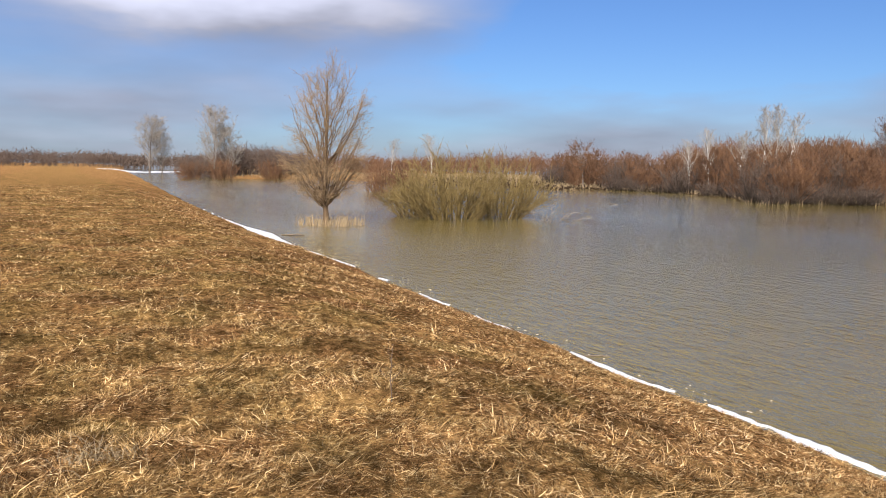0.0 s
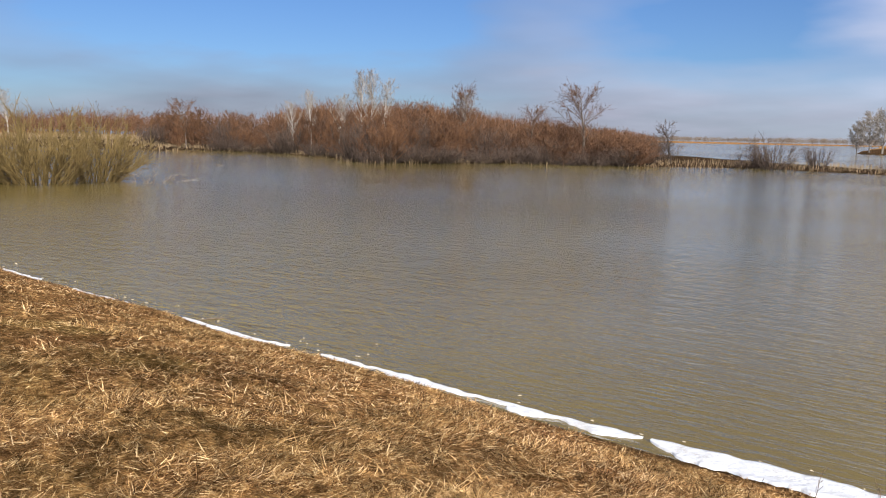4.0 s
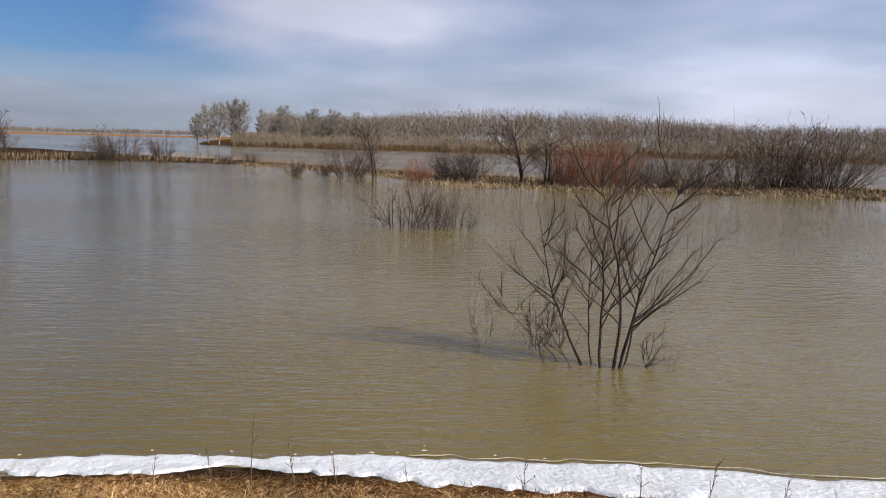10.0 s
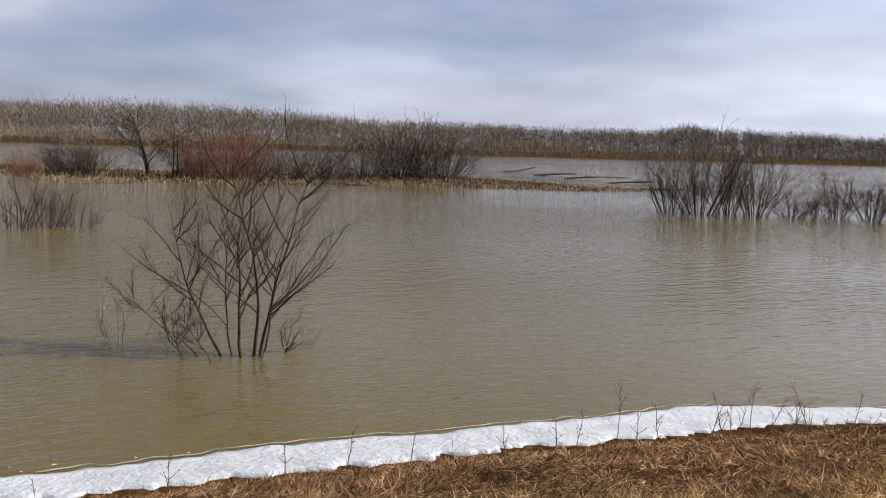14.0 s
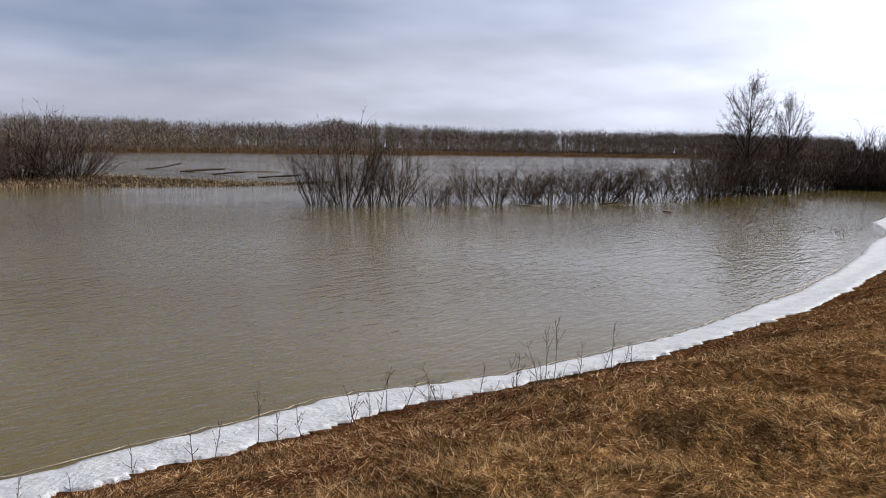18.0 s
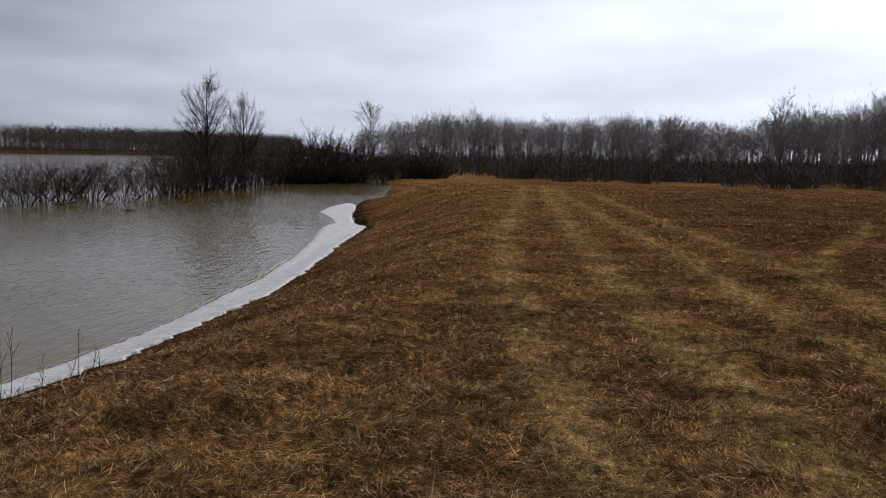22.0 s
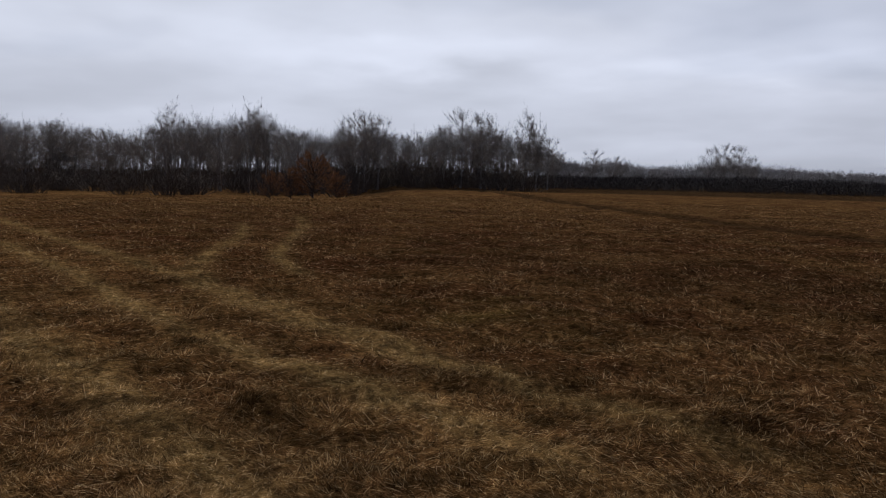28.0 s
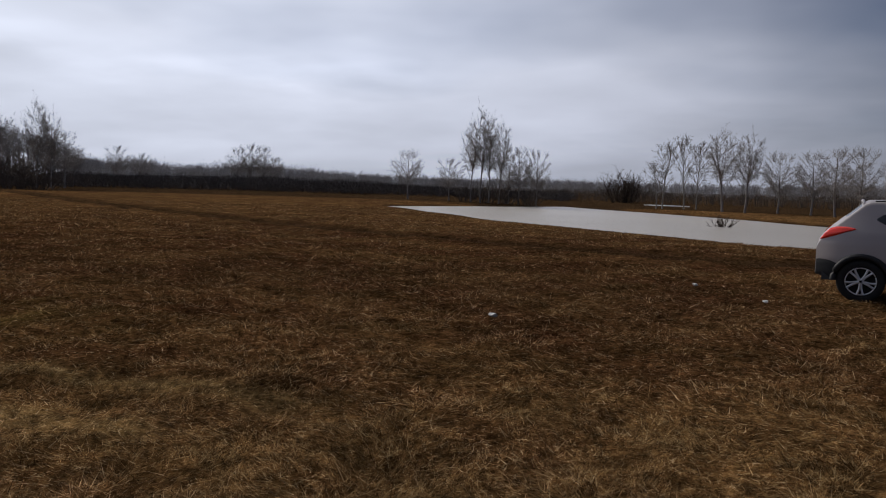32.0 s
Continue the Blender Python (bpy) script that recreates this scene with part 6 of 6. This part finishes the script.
    side = np.stack([np.cos(b), np.sin(b), g.normal(0, 0.3, n)], -1) * w[:, None]
    v = np.concatenate([base - side, base + side, end])
    one = np.arange(n)
    f = np.stack([one, one + n, one + 2 * n], -1)
    me = mesh_from(name, v, f, material or M["blades"], False)
    marks[:, 3] += tint
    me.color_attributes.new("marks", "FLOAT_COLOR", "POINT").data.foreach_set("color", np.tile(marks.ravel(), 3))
    return tagged(new(name, me), label, "grass", kind="stuff")


blades("dry_grass", "matted dry straw-coloured and rusty grass", 950000, 3.2, 65, 201, 0.105, upright=0.25, thick=1.15)
blades("grass_tufts", "tufts of dry bleached and rusty grass", 230000, 3.2, 45, 221, 0.13, upright=0.45, thick=1.2, tufts=9000)
blades("dry_stalks", "thin dry stalks over the grass", 600, 3.0, 22, 207, 0.24, upright=1.0, thick=0.6, material=M["straw"])

# ---- dry weeds at the edge of the snow ----
def weed(seed, tall):
    r = random.Random(seed)
    top = tagged(new("dry_weed"), "thin dark dry weed with withered seed heads by the snow", "weed", "dry weeds by the water")
    stem, heads = Twigs(), Twigs()
    pts = bough(r, Vector((0, 0, -0.05)), Vector((r.uniform(-0.2, 0.2), r.uniform(-0.2, 0.2), 1)), tall + 0.05, 6, 0.08, 0.02)
    stem.tube(pts, [0.0042 * (1 - i / 8) + 0.001 for i in range(7)], 4)
    tips = [pts[-1]]
    for _ in range(r.randint(4, 8)):
        p, d = along(pts, r.uniform(0.35, 0.95))
        bp = bough(r, p, sideways(r, d, r.uniform(0.4, 0.9)), tall * r.uniform(0.12, 0.35), 3, 0.12, 0.1)
        stem.tube(bp, [0.003, 0.0025, 0.002, 0.0012])
        tips.append(bp[-1])
        if r.random() < 0.6:
            tips.append(bp[2])
    for p in tips:
        s = r.uniform(0.003, 0.007)
        heads.tube([p - Vector((0, 0, s)), p, p + Vector((0, 0, s))], [s * 0.3, s, s * 0.2], 5)
    st = part("stalk", stem.mesh("stalk", M["stalk"]), top)
    part("seed_head", heads.mesh("seed_head", M["stalk"]), st)
    return top


WEEDS = ((6.7, 6.55, 0.62), (0.9, 6.77, 0.31), (-12.0, 6.46, 0.34), (13.3, 7.12, 0.28), (-46.9, 8.05, 0.5), (-53.4, 7.72, 0.46), (-29.2, 6.98, 0.28), (-32.4, 7.12, 0.2),
         (-3.9, 6.99, 0.2), (-51.3, 8.29, 0.38), (-43.8, 7.74, 0.63), (-50.2, 7.57, 0.51), (-51.5, 8.43, 0.47), (-58.7, 9.67, 0.4), (-61.6, 8.12, 0.51), (-66.7, 10.53, 0.5),
         (-67.5, 11.47, 0.6), (-51.4, 6.33, 0.49), (-45.1, 7.48, 0.33), (-55.3, 8.79, 0.3), (-63.0, 9.84, 0.3), (-68.7, 11.17, 0.34), (-52.7, 7.82, 0.55), (-63.9, 8.31, 0.64),
         (67.3, 5.93, 0.34), (3.9, 6.91, 0.4), (-62.9, 8.42, 0.47), (-93.1, 8.24, 0.3), (-20.1, 6.83, 0.3), (-24.6, 6.92, 0.35), (-36.1, 7.31, 0.3), (-39.6, 7.46, 0.35),
         (-65.3, 9.97, 0.45), (-68.3, 10.78, 0.4), (9.4, 7.01, 0.3))
kinds = [weed(301 + i, h) for i, h in enumerate((0.3, 0.4, 0.5, 0.6))]
for i, (az, d, h) in enumerate(WEEDS):
    k = min(3, max(0, round((h - 0.3) / 0.1)))
    x, y = spot(az, d)
    c = kinds[k] if i < 0 else copy_thing(kinds[k], Matrix.Identity(4))
    c.location, c.rotation_euler = (x, y, height_at(x, y)), (0, 0, i * 1.9)
    sz = h / (0.3, 0.4, 0.5, 0.6)[k]
    c.scale = (sz, sz, sz)
for k, (az, d) in zip(kinds, ((-55.5, 8.6), (-41.0, 7.6), (-56.3, 8.0), (-63.2, 8.9))):
    x, y = spot(az, d)
    k.location = (x, y, height_at(x, y))
bramble = bush("bramble", 311, 0.35, 0.8, M["stalk"], M["stalk"], "low tangle of dark dry bramble over the snow", stems=16, shoots=7, sprays=2, stem_r=0.005, twig_r=0.0028, fan=1.6, lift=-0.05, near=True)
stand(bramble, -60.8, 9.1)
again(bramble, -57.0, 8.7, 2.0, 0.8)
again(bramble, -64.5, 10.3, 3.0, 0.9)
for az, d, s in ((-79.5, 36.5, 1.5), (-80.6, 36.0, 1.2), (-78.6, 36.8, 0.9)):
    again(bramble, az, d, d, s, s * 1.8, WATER_Z, "dark drowned grass tuft in the flood")

# ---- drift wood and litter ----
def log(seed, length, radius, label):
    r = random.Random(seed)
    t = Twigs()
    pts = bough(r, Vector((-length / 2, 0, 0)), Vector((1, r.uniform(-0.1, 0.1), 0)), length, 6, 0.05, 0.0)
    t.tube(pts, [radius * r.uniform(0.75, 1.1) * (0.75 if i in (0, 6) else 1) for i in range(7)], 7)
    p, d = along(pts, 0.6)
    t.tube([p, p + Vector((0.12 * length, 0.06 * length, 0.07 * length))], [radius * 0.5, radius * 0.15], 5)
    return tagged(new("drift_log", t.mesh("drift_log", M["wood"])), label, "log", "drift wood")


for i, (az, d, ln, rad, turn) in enumerate(((-38.5, 90, 7, 0.16, 0.6), (-42.3, 92, 9, 0.20, 0.75), (-40.2, 82, 5, 0.10, 0.7), (-43.6, 76, 6, 0.12, 0.8), (-42.4, 66, 5, 0.10, 0.75), (-45.8, 66, 5, 0.12, 0.7), (-70.5, 43.2, 1.3, 0.09, 1.4),
                                           (-61.0, 44.5, 2.2, 0.06, 1.0), (-66.5, 47.5, 2.0, 0.06, 1.2), (52.4, 74, 4.0, 0.06, -0.8), (53.6, 13.6, 0.9, 0.02, -0.75), (75.2, 36, 1.6, 0.04, -1.1), (-36.0, 98, 6, 0.12, 0.6), (-79.4, 92, 3, 0.1, 1.3), (-80.3, 96, 4, 0.12, 1.2))):
    stand(log(401 + i, ln * 0.65, rad * 0.8, "grey drift log floating in the flood" if ln > 1.5 else "small dark stick floating by the bank"), az, d, WATER_Z + rad * 0.3, radians(az) + 0.35 * math.sin(i * 2.1))

r = np.random.RandomState(51)
# straw and rubbish washed up along the front of the spit
edge = [((1 - k) * a[0] + k * b[0], (1 - k) * a[1] + k * b[1]) for a, b in zip(SPIT[:8], SPIT[1:9]) for k in np.linspace(0, 1, 260)]
ex = np.array([p[0] for p in edge]) + r.normal(0, 0.5, len(edge))
ey = np.array([p[1] for p in edge]) + r.normal(0.3, 0.9, len(edge))
reeds("washed_straw", "straw and dead grass washed up on the spit", M["straw"], np.tile(ex, 4) + r.normal(0, 0.5, 4 * len(ex)), np.tile(ey, 4) + r.normal(0.6, 1.4, 4 * len(ex)), 53, 0.2, 0.03, 1.2)
px, py = r.uniform(-14, 46, 24000), r.uniform(45, 96, 24000)
ins = inside(SPIT, px, py) > -0.5
reeds("spit_reeds", "pale dead reeds covering the drowned spit", M["straw"], px[ins], py[ins], 55, 0.36, 0.016, 0.8)
ux, uy = r.uniform(-160, -5, 40000), r.uniform(55, 110, 40000)
k = inside(ISLAND, ux, uy)
ins = (k > -1.0) & (k < 7)
reeds("island_reeds", "pale dead reeds along the island's shore", M["straw"], ux[ins], uy[ins], 57, 0.7, 0.018, 0.5)
ux, uy = r.uniform(-260, -100, 30000), r.uniform(25, 110, 30000)
k = inside(LEFT_SPIT, ux, uy)
ins = (k > -0.5) & (k < 26)
reeds("shore_grass", "dry yellow grass on the low spit", M["straw"], ux[ins], uy[ins], 59, 0.5, 0.06, 0.7)
a = r.uniform(0, 6.28, 700)
q = np.sqrt(r.uniform(0, 1, 700))
wx, wy = spot(72.7, 43.0)
reeds("willow_reeds", "ring of dead reeds round the willow's foot", M["straw"], wx + np.cos(a) * q * 2.2, wy + np.sin(a) * q * 1.8, 61, 0.75, 0.014, 0.4)


def litter(seed, size):
    """A crumpled scrap of white plastic."""
    bm = bmesh.new()
    bmesh.ops.create_icosphere(bm, subdivisions=2, radius=size)
    r = random.Random(seed)
    for vert in bm.verts:
        vert.co = Vector((vert.co.x * 1.3, vert.co.y, vert.co.z * 0.55)) * r.uniform(0.6, 1.2)
    me = bpy.data.meshes.new("litter")
    bm.to_mesh(me)
    bm.free()
    me.materials.append(M["litter"])
    return tagged(new("plastic_scrap", me), "crumpled white plastic scrap lying in the grass", "litter", "scraps in the grass")


for i, (az, d, s) in enumerate(((-169.1, 9.96, 0.05), (177.2, 14.5, 0.05), (172.4, 12.9, 0.04), (-102.6, 9.0, 0.02), (-97.5, 8.0, 0.018))):
    x, y = spot(az, d)
    stand(litter(501 + i, s), az, d, height_at(x, y) + s * 0.6, i)
r2 = np.random.RandomState(71)
cx, cy = spot(86.2, 5.1)
reeds("grass_tuft", "pale bleached tuft of dead grass", M["straw"], cx + r2.normal(0, 0.12, 260), cy + r2.normal(0, 0.10, 260), 73, 0.10, 0.004, 1.2)
